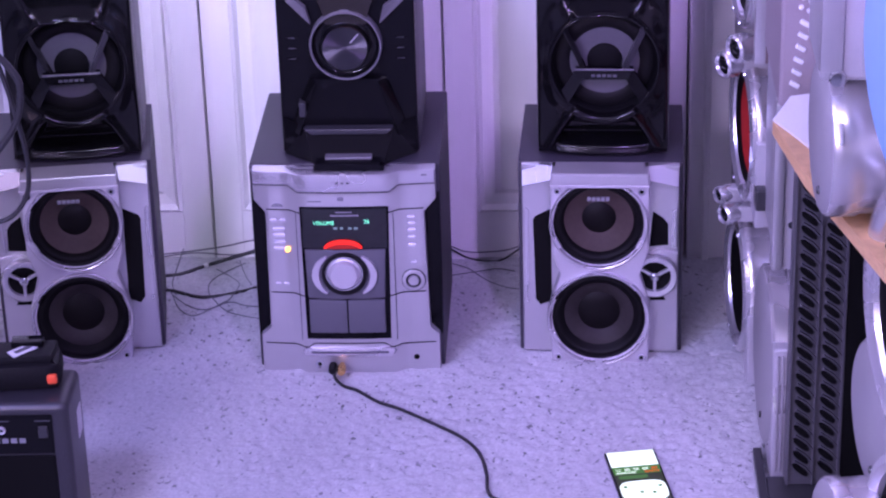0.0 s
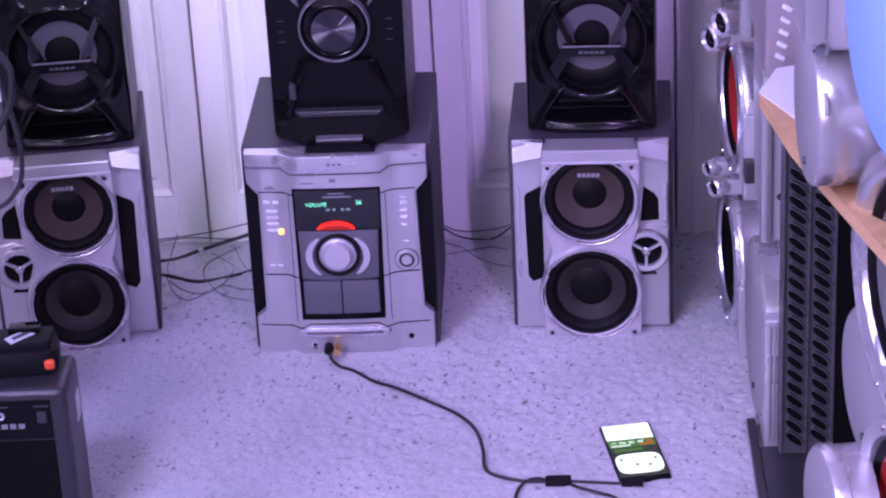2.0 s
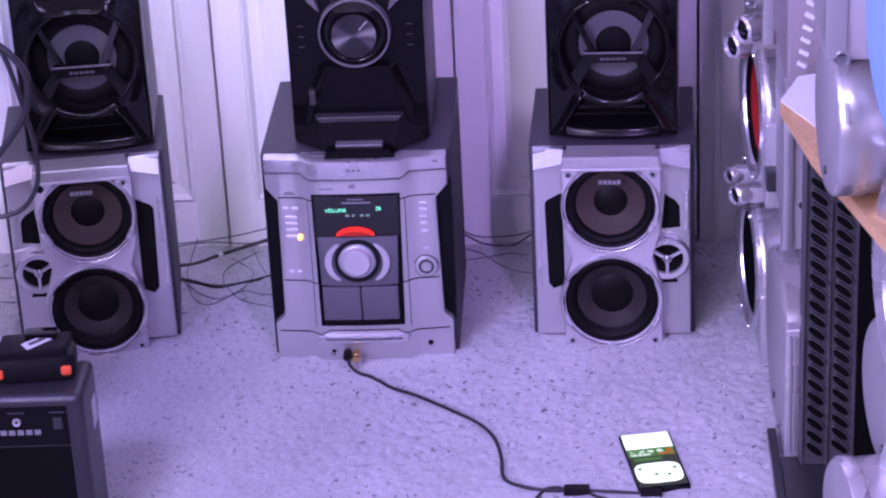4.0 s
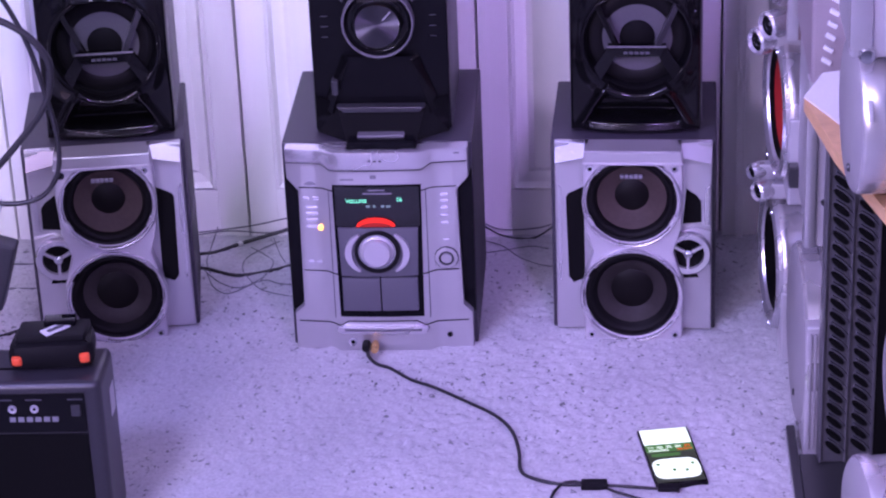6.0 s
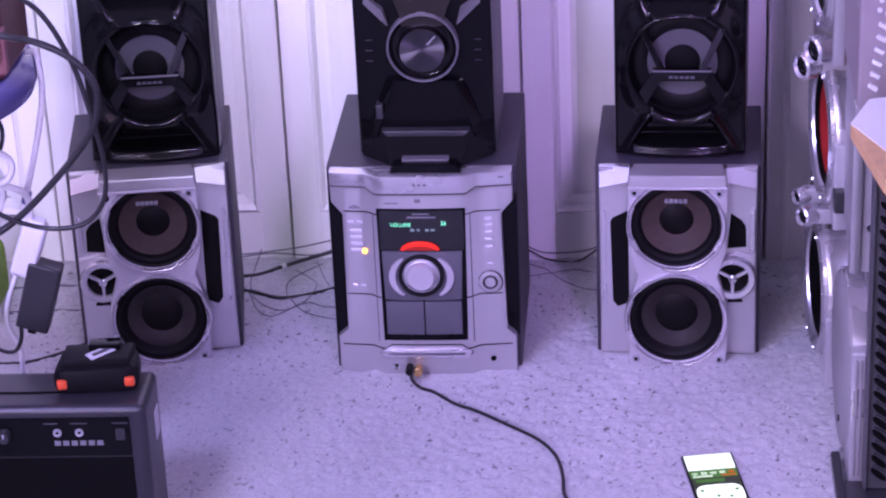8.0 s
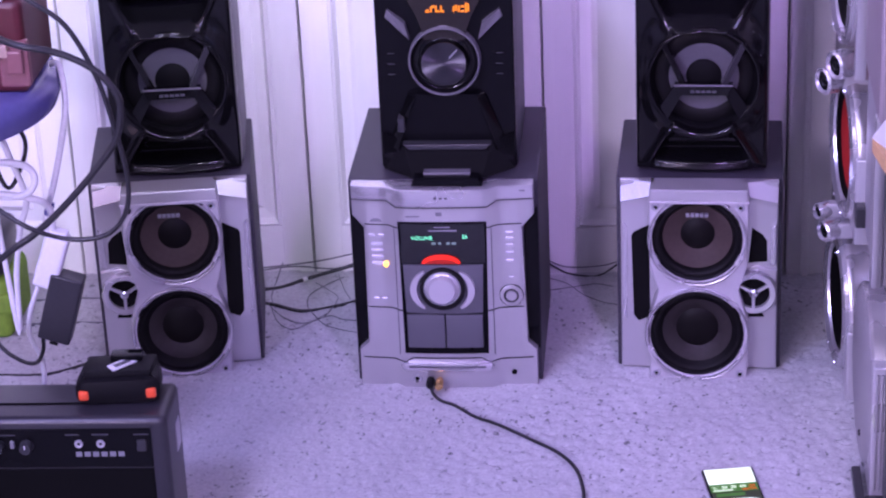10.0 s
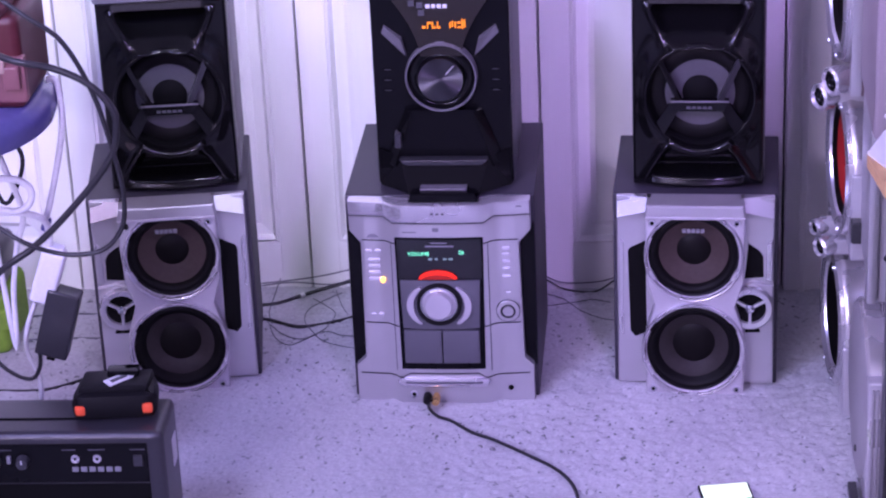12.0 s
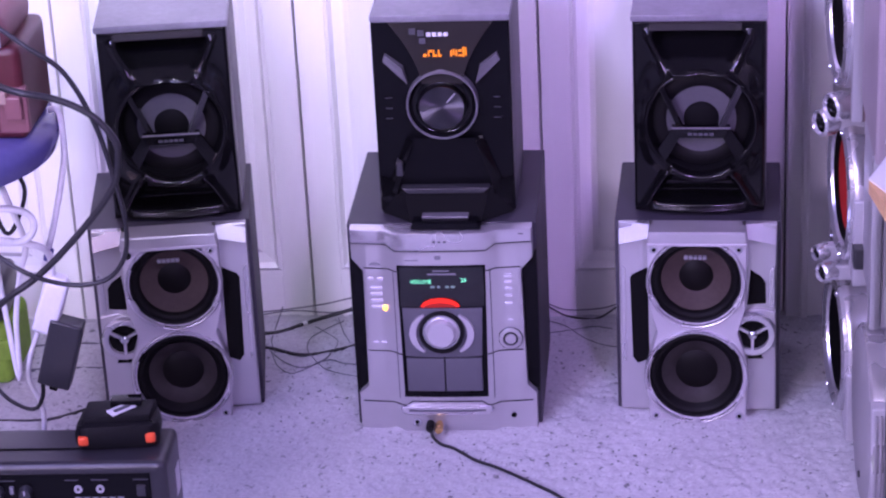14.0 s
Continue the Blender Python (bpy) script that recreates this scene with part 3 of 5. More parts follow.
def drilled(ob, holes):
    """Cuts round holes (x, z, radius, y of the bottom) into the front of a part."""
    for x, z, r, y in holes:
        cutter = new("cutter", bpy.data.meshes.new("cutter"))
        bm = lathe([(0, y - 0.2), (r, y - 0.2), (r, y), (0, y)], 48)
        move(bm, pose(x, 0, z))
        bmesh.ops.recalc_face_normals(bm, faces=bm.faces)
        bm.to_mesh(cutter.data)
        bm.free()
        mod = ob.modifiers.new("hole", "BOOLEAN")
        mod.operation, mod.object, mod.solver = "DIFFERENCE", cutter, "EXACT"
        me = bpy.data.meshes.new_from_object(ob.evaluated_get(bpy.context.evaluated_depsgraph_get()))
        ob.modifiers.remove(mod)
        old = ob.data
        ob.data = me
        bpy.data.meshes.remove(old)
        gone = cutter.data
        bpy.data.objects.remove(cutter)
        bpy.data.meshes.remove(gone)
    me = ob.data
    me.set_sharp_from_angle(angle=radians(35))
    for p in me.polygons:
        p.use_smooth = True
    return ob


# ---- silver two-woofer speakers ----
def woofer(parent, x, z, y, r, cap, paper):
    w = at(part("woofer", lathe([(r, y + 0.012), (r, y - 0.001), (r - 0.0018, y - 0.0038), (r - 0.004, y - 0.003), (r - 0.0055, y + 0.004)], 56), SILVER_BRIGHT, parent, "silver-ringed woofer", 40), x, 0, z)
    part("gasket", lathe([(r - 0.005, y + 0.003), (r - 0.0075, y + 0.004), (r - 0.010, y + 0.0075)], 48), BLACK_MATT, w, "", 60)
    part("surround", lathe([(r - 0.0095, y + 0.0075), (r - 0.013, y + 0.0055), (r - 0.017, y + 0.0065), (r - 0.0205, y + 0.011), (0.0515, y + 0.0165)], 48), RUBBER, w, "black rubber surround", 60)
    part("cone", lathe([(0.052, y + 0.016), (0.049, y + 0.0170), (0.038, y + 0.022), (cap, y + 0.0275)], 48), paper, w, "brown paper cone", 60)
    part("dust_cap", lathe([(cap + 0.001, y + 0.0272), (cap - 0.002, y + 0.0255), (cap * 0.6, y + 0.0225), (cap * 0.3, y + 0.0212), (0, y + 0.021)], 40), CONE_DARK, w, "dark dust cap", 60)
    for k in range(4):
        a = radians((33, 147, 207, 333)[k])
        at(part("clip", box(-0.008, 0.008, y - 0.0025, y + 0.004, -0.0025, 0.0025, 0.001), SILVER_BRIGHT if k > 1 else RUBBER, w), (r - 0.006) * math.cos(a), 0, (r - 0.006) * math.sin(a)).rotation_euler = (0, -a + math.pi / 2, 0)
    return w


def satellite(m, s, label):
    """A silver-faced speaker; s: the side of its tweeter."""
    sp = thing("hifi_speaker", label, "speaker", m, "silver hi-fi speakers")
    wells = ((-0.002 * s, 0.2335, 0.067, 0.03), (-0.002 * s, 0.0785, 0.070, 0.03))
    cab = part("cabinet", box(-0.1225, 0.1225, 0.0, 0.228, 0.004, 0.317, 0.003), CASE, None, "dark vinyl cabinet")
    drilled(cab, wells).parent = sp
    plate = part("face_plate", prism([(-0.1165, 0.008), (0.1165, 0.008), (0.1165, 0.3155), (-0.1165, 0.3155)], -0.012, 0.001, 0.004, 3), SILVER, None, "silver face plate")
    drilled(plate, wells).parent = sp
    # slanted bright upper corners
    for k in (-1, 1):
        bm = tilted_plate([(k * 0.066, 0.3015), (k * 0.1150, 0.2900), (k * 0.1155, 0.3165), (k * 0.066, 0.3165)], (-0.030, -0.0281, -0.0041, -0.0165), 0.0)
        part("shoulder", bm, SILVER_BRIGHT, sp)
    centre = [(-0.0725, 0.002), (-0.0745, 0.06), (-0.0745, 0.10), (-0.060, 0.150), (-0.072, 0.19), (-0.0735, 0.27), (-0.0725, 0.298),
              (0.0725, 0.298), (0.0735, 0.27), (0.072, 0.19), (0.060, 0.150), (0.0745, 0.10), (0.0745, 0.06), (0.0725, 0.002)]
    panel = part("woofer_panel", prism(centre, -0.038, -0.0125, 0.004, 3), SILVER_MATT, None, "protruding silver woofer panel")
    drilled(panel, ((-0.002 * s, 0.2335, 0.067, 0.03), (-0.002 * s, 0.0785, 0.070, 0.03))).parent = sp
    part("top_bar", prism([(-0.074, 0.2965), (0.074, 0.2965), (0.071, 0.3165), (-0.071, 0.3165)], -0.0455, 0.0, 0.005, 3), SILVER, sp, "silver top bar", 35)
    part("top_bar_edge", box(-0.0735, 0.0735, -0.0462, -0.038, 0.2945, 0.2985, 0.001), SILVER_MATT, sp)
    woofer(sp, -0.002 * s, 0.2335, -0.041, 0.0735, 0.0245, CONE)
    woofer(sp, -0.002 * s, 0.0785, -0.041, 0.0775, 0.031, CONE_LOW)
    # tweeter on its arm
    part("tweeter_arm", prism([(s * 0.050, 0.108), (s * 0.088, 0.104), (s * 0.112, 0.118), (s * 0.1155, 0.152), (s * 0.1155, 0.176), (s * 0.086, 0.182), (s * 0.055, 0.168)], -0.0175, -0.0105, 0.003, 3), SILVER, sp, "silver tweeter bracket", 35)
    t = at(part("tweeter", lathe([(0.0345, -0.016), (0.0345, -0.027), (0.032, -0.030), (0.0245, -0.029), (0.0235, -0.024)], 40), SILVER_BRIGHT, sp, "silver-ringed tweeter", 40), s * 0.0815, 0, 0.1425)
    part("tweeter_well", lathe([(0.024, -0.0245), (0.012, -0.0185), (0, -0.0185)], 36), BLACK_DEEP, t)
    part("tweeter_hub", lathe([(0, -0.032), (0.003, -0.032), (0.0065, -0.029), (0.0075, -0.022)], 24), CHROME, t, "", 40)
    for a in (90 + 180, 30, 150):
        sp_ = part("spoke", box(0.005, 0.0275, -0.0285, -0.0235, -0.0022, 0.0022, 0.0008), SILVER_BRIGHT, t)
        sp_.rotation_euler = (0, -radians(a), 0)
    # black side slots: flat plates with the recess shade painted in
    part("slot", prism([(-s * 0.0725, 0.094), (-s * 0.090, 0.0865), (-s * 0.0975, 0.096), (-s * 0.1005, 0.228), (-s * 0.097, 0.234), (-s * 0.074, 0.246)], -0.0128, -0.004, 0.001), BLACK_DEEP, sp, "black port slot")
    part("slot", prism([(s * 0.073, 0.185), (s * 0.1015, 0.188), (s * 0.1005, 0.222), (s * 0.094, 0.232), (s * 0.078, 0.243)], -0.0128, -0.004, 0.001), BLACK_DEEP, sp, "black port slot")
    part("slot", prism([(s * 0.060, 0.095), (s * 0.098, 0.096), (s * 0.092, 0.108), (s * 0.066, 0.108)], -0.0128, -0.004, 0.001), BLACK_DEEP, sp, "dark gap below the tweeter")
    part("edge_ridge", prism([(-s * 0.1075, 0.090), (-s * 0.1115, 0.094), (-s * 0.1125, 0.25), (-s * 0.1065, 0.243)], -0.0145, -0.010, 0.0015), SILVER_BRIGHT, sp)
    part("edge_ridge", prism([(s * 0.1050, 0.185), (s * 0.1135, 0.185), (s * 0.1135, 0.25), (s * 0.1065, 0.243)], -0.0185, -0.010, 0.0015), SILVER_BRIGHT, sp)
    for x, z in ((-0.063, 0.2865), (0.061, 0.2865), (-0.0625, 0.0125), (0.0625, 0.0125)):
        sc = at(part("screw", lathe([(0, -0.0395), (0.0024, -0.0395), (0.003, -0.0408), (0.0056, -0.0408), (0.0066, -0.037)], 20), CHROME, sp, "", 40), x, 0, z)
        part("screw_recess", lathe([(0, -0.0412), (0.0026, -0.0412)], 8), BLACK_DEEP, sc)
    for x, z, w in ((-0.002, 0.2765, 0.0165),):
        for k in range(5):
            part("badge", box(x - w + k * 0.0068, x - w + k * 0.0068 + 0.0052, -0.0465, -0.0415, z - 0.0024, z + 0.0022), PRINT_GREY, sp)
    return sp


satellite(pose(0.3757, 0.0557, 0, 0, 0, -2.0), 1, "silver-faced speaker with two brown woofers beside the hi-fi unit")
satellite(pose(-0.4176, 0.0607, 0, 0, 0, 8.2), -1, "silver-faced speaker with two brown woofers, toed in beside cables")


# ---- black upper speakers ----
def ease(a, b, v):
    """0 below a, 1 above b, smooth between."""
    u = np.clip((v - a) / (b - a), 0, 1)
    return u * u * (3 - 2 * u)


def flared_baffle(cz):
    """A moulded gloss front: horn above, bulge round the woofer, port below, as one smooth sheet with turned-back edges."""
    xs, zs = np.linspace(-0.097, 0.097, 90), np.linspace(0.003, 0.303, 136)
    x, z = np.meshgrid(xs, zs)
    ax, r = np.abs(x), np.hypot(x - 0.003, z - cz)
    out = 0.010 + 0.016 * np.exp(-((r - 0.080) / 0.022) ** 2) * (1 - 0.55 * ease(0.070, 0.094, ax))
    # horn: deep at the top, its floor rolling out to a lip over the woofer
    half = 0.047 + 0.022 * ease(0.222, 0.288, z)
    up = np.clip((0.286 - z) / 0.062, 0, 1)
    horn = -0.024 + 0.062 * up ** 1.7
    inside = (1 - ease(half - 0.012, half, ax)) * ease(0.219, 0.227, z) * (1 - ease(0.281, 0.286, z))
    out = out * (1 - inside) + horn * inside
    out += 0.006 * np.exp(-((ax - half - 0.004) / 0.006) ** 2) * ease(0.215, 0.24, z) * (1 - ease(0.28, 0.292, z))
    # port slot and the curved apron below it
    wide = 0.066 - 0.016 * ease(0.022, 0.056, z)
    slot = (1 - ease(wide - 0.006, wide, ax)) * ease(0.020, 0.026, z) * (1 - ease(0.049, 0.056, z))
    apron = (1 - ease(0.066, 0.080, ax)) * (1 - ease(0.018, 0.030, z))
    out += 0.014 * apron * (1 - (x / 0.09) ** 2)
    ridge = 0.050 + (0.066 - z) * 0.58
    out += 0.012 * np.exp(-((ax - ridge) / 0.006) ** 2) * (1 - ease(0.066, 0.080, z)) * ease(0.004, 0.02, z)
    out = out * (1 - slot) - 0.020 * slot
    # the well behind the cone
    well = 1 - ease(0.070, 0.077, r)
    out = out * (1 - well) + 0.002 * well
    edge = np.minimum(np.minimum(0.097 - ax, z - 0.003), 0.303 - z)
    out -= 0.004 * (1 - ease(0.0, 0.006, edge))
    ny, nx = x.shape
    co = np.stack([x, -out, z], -1)
    co[0, :, 1] = co[-1, :, 1] = 0.03
    co[:, 0, 1] = co[:, -1, 1] = 0.03
    k = np.arange(nx * ny).reshape(ny, nx)
    quads = np.stack([k[:-1, :-1], k[:-1, 1:], k[1:, 1:], k[1:, :-1]], -1).reshape(-1, 4)
    me = bpy.data.meshes.new("front_baffle")
    me.from_pydata(co.reshape(-1, 3).tolist(), [], quads.tolist())
    me.materials.append(PIANO)
    for p in me.polygons:
        p.use_smooth = True
    return me


BAFFLE = flared_baffle(0.150)


def black_speaker(m, label):
    b = thing("black_speaker", label, "speaker", m, "black gloss speakers")
    part("cabinet", box(-0.098, 0.098, 0.027, 0.205, 0.0, 0.306, 0.004), TOWER, b, "black cabinet", 35)
    baffle = new("front_baffle", BAFFLE)
    baffle.parent = b
    baffle["label"] = "moulded gloss black front"
    part("top_cap", box(-0.0985, 0.0985, -0.011, 0.207, 0.300, 0.311, 0.003), TOP_GREY, b, "dusty top cap with its pale reflection painted in", 35)
    # the reflected band on the gloss lip, built as a paler strip
    part("horn_top_strip", box(-0.072, 0.062, -0.0125, -0.004, 0.287, 0.2995, 0.002), SMOKE, b, "reflection on the lip over the horn, built as a strip")
    cz = 0.150
    # woofer behind struts
    ring = at(part("woofer_ring", lathe([(0.0825, -0.008), (0.0825, -0.026), (0.0808, -0.0295), (0.078, -0.029), (0.075, -0.022), (0.070, -0.008)], 56), PIANO, b, "gloss black woofer ring", 40), 0.003, 0, cz)
    part("ring_edge", lathe([(0.0830, -0.0255), (0.0826, -0.0280), (0.0810, -0.0300), (0.0798, -0.0302)], 56), PIANO, ring, "", 60)
    part("surround", lathe([(0.072, -0.0085), (0.064, -0.0135), (0.0505, -0.0075)], 48), RUBBER, ring, "", 60)
    part("cone", lathe([(0.051, -0.0078), (0.040, -0.0066), (0.026, -0.0055)], 48), POLY_CONE, ring, "grey cone", 60)
    part("dust_cap", lathe([(0.0255, -0.0060), (0.021, -0.0095), (0.011, -0.0120), (0, -0.0125)], 36), BLACK_DEEP, ring, "black dust cap", 60)
    for s in (-1, 1):
        # right strut in lighter grey: its edge highlight put into the colour
        part("strut", tilted_plate([(s * 0.026, -0.004), (s * 0.034, -0.006), (s * 0.062, 0.056), (s * 0.054, 0.060)], (-0.036, -0.031, -0.027, -0.031), -0.022), PIANO if s < 0 else DARK_GREY, ring)
        part("strut", tilted_plate([(s * 0.030, -0.017), (s * 0.041, -0.006), (s * 0.068, -0.050), (s * 0.054, -0.062)], (-0.035, -0.030, -0.024, -0.029), -0.020), PIANO, ring)
    part("cross_bar", prism([(-0.042, -0.004), (-0.036, -0.019), (0.036, -0.019), (0.042, -0.004)], -0.0385, -0.020, 0.002), PIANO, ring)
    part("cross_bar_edge", box(-0.043, 0.043, -0.0395, -0.036, -0.0044, -0.0024, 0.0006), GREY_CONE, ring)
    for k in range(5):
        part("badge", box(-0.019 + 0.0078 * k, -0.019 + 0.0078 * k + 0.006, -0.0392, -0.0380, -0.0145, -0.0105), PRINT_DARK, ring)
    # lower glossy lip of the ring
    lip = []
    for i in range(13):
        a = radians(235 + 70 * i / 12)
        lip.append((0.086 * math.cos(a), 0.086 * math.sin(a)))
    lip2 = [(0.072 * math.cos(radians(235 + 70 * i / 12)), 0.076 * math.sin(radians(235 + 70 * i / 12))) for i in range(12, -1, -1)]
    part("ring_lip", prism(lip + lip2, -0.044, -0.02, 0.0065, 5), PIANO, ring, "", 60)
    return b


black_speaker(pose(0.3795, 0.0890, 0.3175, 0, 0, -2.0), "gloss black speaker with round woofer standing on a silver speaker")
black_speaker(pose(-0.4070, 0.0900, 0.3175, 0, 0, 7.6), "gloss black speaker behind looped cables, on a silver speaker")


# ---- black centre unit with dock ----
def black_unit(m):
    u = thing("docking_stereo", "gloss black docking stereo on top of the silver hi-fi unit", "stereo", m)
    part("cabinet", box(-0.101, 0.101, 0.0, 0.200, 0.0, 0.303, 0.004), TOWER, u, "black cabinet", 35)
    part("front", prism([(-0.100, 0.004), (0.100, 0.004), (0.1005, 0.301), (-0.1005, 0.301)], -0.010, 0.002, 0.004, 3), BLACK_GLOSS, u, "gloss black front", 35)
    part("top_cap", box(-0.1015, 0.1015, -0.011, 0.202, 0.297, 0.308, 0.003), TOP_GREY, u, "dark top cap with its pale reflection painted in", 35)
    # smoked display with curved flanks that narrows to the dial
    flank = [(0.030 + 0.046 * (k / 8) ** 1.6, 0.207 + 0.090 * k / 8) for k in range(9)]
    outline = [(-x + 0.001, z) for x, z in flank[::-1]] + [(x + 0.001, z) for x, z in flank]
    part("display", tilted_plate(outline, [-0.0115 - 0.0115 * (0.297 - z) / 0.09 for x, z in outline], 0.0), SMOKE, u, "smoked display window")
    for x, w, z0, z1 in ((-0.0245, 0.005, 0, 0.003), (-0.0175, 0.002, 0, 0.008), (-0.0155, 0.004, 0.007, 0.009), (-0.0105, 0.002, 0, 0.009), (-0.0085, 0.004, 0, 0.002), (-0.0030, 0.002, 0, 0.009), (-0.001, 0.003, 0, 0.002),
                         (0.0150, 0.002, 0, 0.008), (0.0185, 0.002, 0.002, 0.010), (0.0225, 0.002, 0, 0.009), (0.0265, 0.0045, 0.007, 0.009), (0.0265, 0.0045, 0, 0.002), (0.0325, 0.0022, -0.001, 0.013), (0.0358, 0.0022, 0.001, 0.012)):
        part("display_segment", box(x, x + w, -0.0212, -0.0165, 0.2480 + z0, 0.2480 + z1, 0.0004), LED_ORANGE, u)
    for k in range(4):
        part("badge", box(-0.019 + k * 0.0082, -0.019 + k * 0.0082 + 0.0062, -0.0162, -0.0135, 0.2770, 0.2825), PRINT_WHITE, u)
    for x, z in ((-0.044, 0.281), (-0.032, 0.278), (-0.030, 0.2665)):
        part("display_icon", box(x, x + 0.009, -0.0178, -0.0140, z, z + 0.008), PRINT_DARK, u)
    part("display_icon", box(-0.007, 0.006, -0.0215, -0.018, 0.2265, 0.2280), PRINT_GREY, u)
    # dial
    dz = 0.1745
    ring = at(part("dial_ring", lathe([(0.0525, -0.006), (0.0525, -0.026), (0.0515, -0.0285), (0.0500, -0.0285), (0.0490, -0.025)], 56), GREY_CONE, u, "thin grey dial ring", 40), 0.0, 0, dz)
    part("dial_groove", lathe([(0.0492, -0.0250), (0.046, -0.019), (0.040, -0.018), (0.034, -0.022)], 48), PIANO, ring, "", 60)
    part("dial", lathe([(0.0350, -0.018), (0.0345, -0.033), (0.0325, -0.0362), (0.018, -0.0355), (0, -0.0352)], 56), BRUSHED, ring, "brushed dark metal dial", 40)
    mark = part("dial_mark", box(0.012, 0.030, -0.0376, -0.036, -0.0009, 0.0009), SILVER_BRIGHT, ring)
    mark.rotation_euler = (0, -radians(48), 0)
    # fins beside the dial
    for s in (-1, 1):
        part("fin", tilted_plate([(s * 0.050, 0.207), (s * 0.085, 0.239), (s * 0.081, 0.251), (s * 0.056, 0.232)], (-0.022, -0.013, -0.016, -0.026), 0.0), GREY_CONE, u, "grey angled fin")
        for k in range(3):
            x0, x1 = sorted((s * 0.070, s * 0.088))
            part("key", box(x0, x1, -0.0118, -0.008, 0.148 + k * 0.016, 0.1515 + k * 0.016, 0.001), BLACK_GLOSS, u)
            part("key_mark", box(x0 + 0.004, x1 - 0.004, -0.0124, -0.0115, 0.1498 + k * 0.016, 0.1508 + k * 0.016), PRINT_DARK, u)
        part("flare", tilted_plate([(s * 0.046, 0.120), (s * 0.056, 0.122), (s * 0.088, 0.040), (s * 0.074, 0.034)], (-0.030, -0.018, -0.012, -0.024), 0.0), PIANO, u)
    part("lower_panel", tilted_plate([(-0.050, 0.122), (0.050, 0.122), (0.076, 0.036), (-0.076, 0.036)], (-0.022, -0.022, -0.015, -0.015), 0.0), BLACK_GLOSS, u)
    # a reflection on the left flare, built as a small grey block
    part("flare_tab", box(-0.072, -0.062, -0.030, -0.010, 0.066, 0.088, 0.002), DARK_GREY, u)
    # dock that steps down and out over the edge below
    part("dock_deck", tilted_plate([(-0.064, 0.044), (0.064, 0.044), (0.052, 0.006), (-0.052, 0.006)], (-0.026, -0.026, -0.058, -0.058), 0.0), BLACK_DEEP, u, "black dock deck")
    part("dock_edge", prism([(-0.066, 0.0485), (-0.056, 0.0395), (0.055, 0.0395), (0.064, 0.0485)], -0.034, -0.018, 0.002), DARK_GREY, u, "grey dock edge")
    part("dock_slot", prism([(-0.034, 0.0125), (0.034, 0.0125), (0.034, 0.0165), (-0.034, 0.0165)], -0.064, -0.045, 0.001), GREY_CONE, u)
    part("dock_lip", prism([(-0.052, 0.000), (0.052, 0.000), (0.047, 0.012), (-0.047, 0.012)], -0.078, -0.010, 0.004, 3), BLACK_GLOSS, u, "gloss black lip", 35)
    part("cheek", tilted_plate([(0.064, 0.048), (0.097, 0.060), (0.097, 0.002), (0.052, 0.002)], (-0.024, -0.012, -0.012, -0.050), 0.0), PIANO, u)
    part("cheek", tilted_plate([(-0.064, 0.048), (-0.097, 0.060), (-0.097, 0.002), (-0.052, 0.002)], (-0.024, -0.012, -0.012, -0.050), 0.0), PIANO, u)
    return u


black_unit(pose(0.0085, 0.0555, 0.3385))


# ---- aux cable and phone on the carpet ----
def aux_cable():
    c = thing("aux_cable", "thin black audio cable plugged into the hi-fi unit", "cable")
    part("cord", tube([(-0.026, -0.040, 0.0225), (-0.022, -0.050, 0.012), (-0.008, -0.064, 0.007), (0.012, -0.078, 0.0078), (0.046, -0.114, 0.0078), (0.081, -0.137, 0.0078),
                       (0.133, -0.182, 0.0078), (0.175, -0.222, 0.0078), (0.200, -0.267, 0.0078), (0.211, -0.323, 0.0078), (0.214, -0.368, 0.0078), (0.226, -0.390, 0.0078),
                       (0.265, -0.409, 0.0078), (0.300, -0.411, 0.007)], 0.0026), CABLE, c, "", 60)
    part("cord", tube([(0.331, -0.412, 0.007), (0.365, -0.417, 0.0078), (0.404, -0.4195, 0.006)], 0.0024), CABLE, c, "", 60)
    part("cord", tube([(0.331, -0.416, 0.006), (0.345, -0.430, 0.0078), (0.372, -0.445, 0.0078), (0.395, -0.462, 0.0078), (0.40, -0.50, 0.0078), (0.38, -0.56, 0.0078)], 0.0022), CABLE, c, "", 60)
    part("cord", tube([(0.301, -0.407, 0.006), (0.288, -0.403, 0.0078), (0.270, -0.413, 0.0078), (0.258, -0.45, 0.0078), (0.262, -0.52, 0.0078)], 0.0022), CABLE, c, "", 60)
    part("splitter", box(0.298, 0.334, -0.4215, -0.4035, 0.0005, 0.0135, 0.003), BLACK_MATT, c, "small black splitter box")
    part("phone_plug", box(0.402, 0.432, -0.4265, -0.4125, 0.001, 0.011, 0.002), BLACK_MATT, c)
    p = part("jack_plug", lathe([(0, -0.050), (0.0050, -0.050), (0.0066, -0.046), (0.0066, -0.032), (0.0045, -0.024)], 24), GOLD, c, "gold plug sleeve", 40)
    p.location = (-0.0135, 0.0, 0.0225)
    q = part("jack_collar", lathe([(0, -0.046), (0.0052, -0.046), (0.0062, -0.042), (0.0062, -0.026)], 20), BLACK_MATT, c, "", 40)
    q.location = (-0.027, 0.0, 0.0225)
    return c


aux_cable()


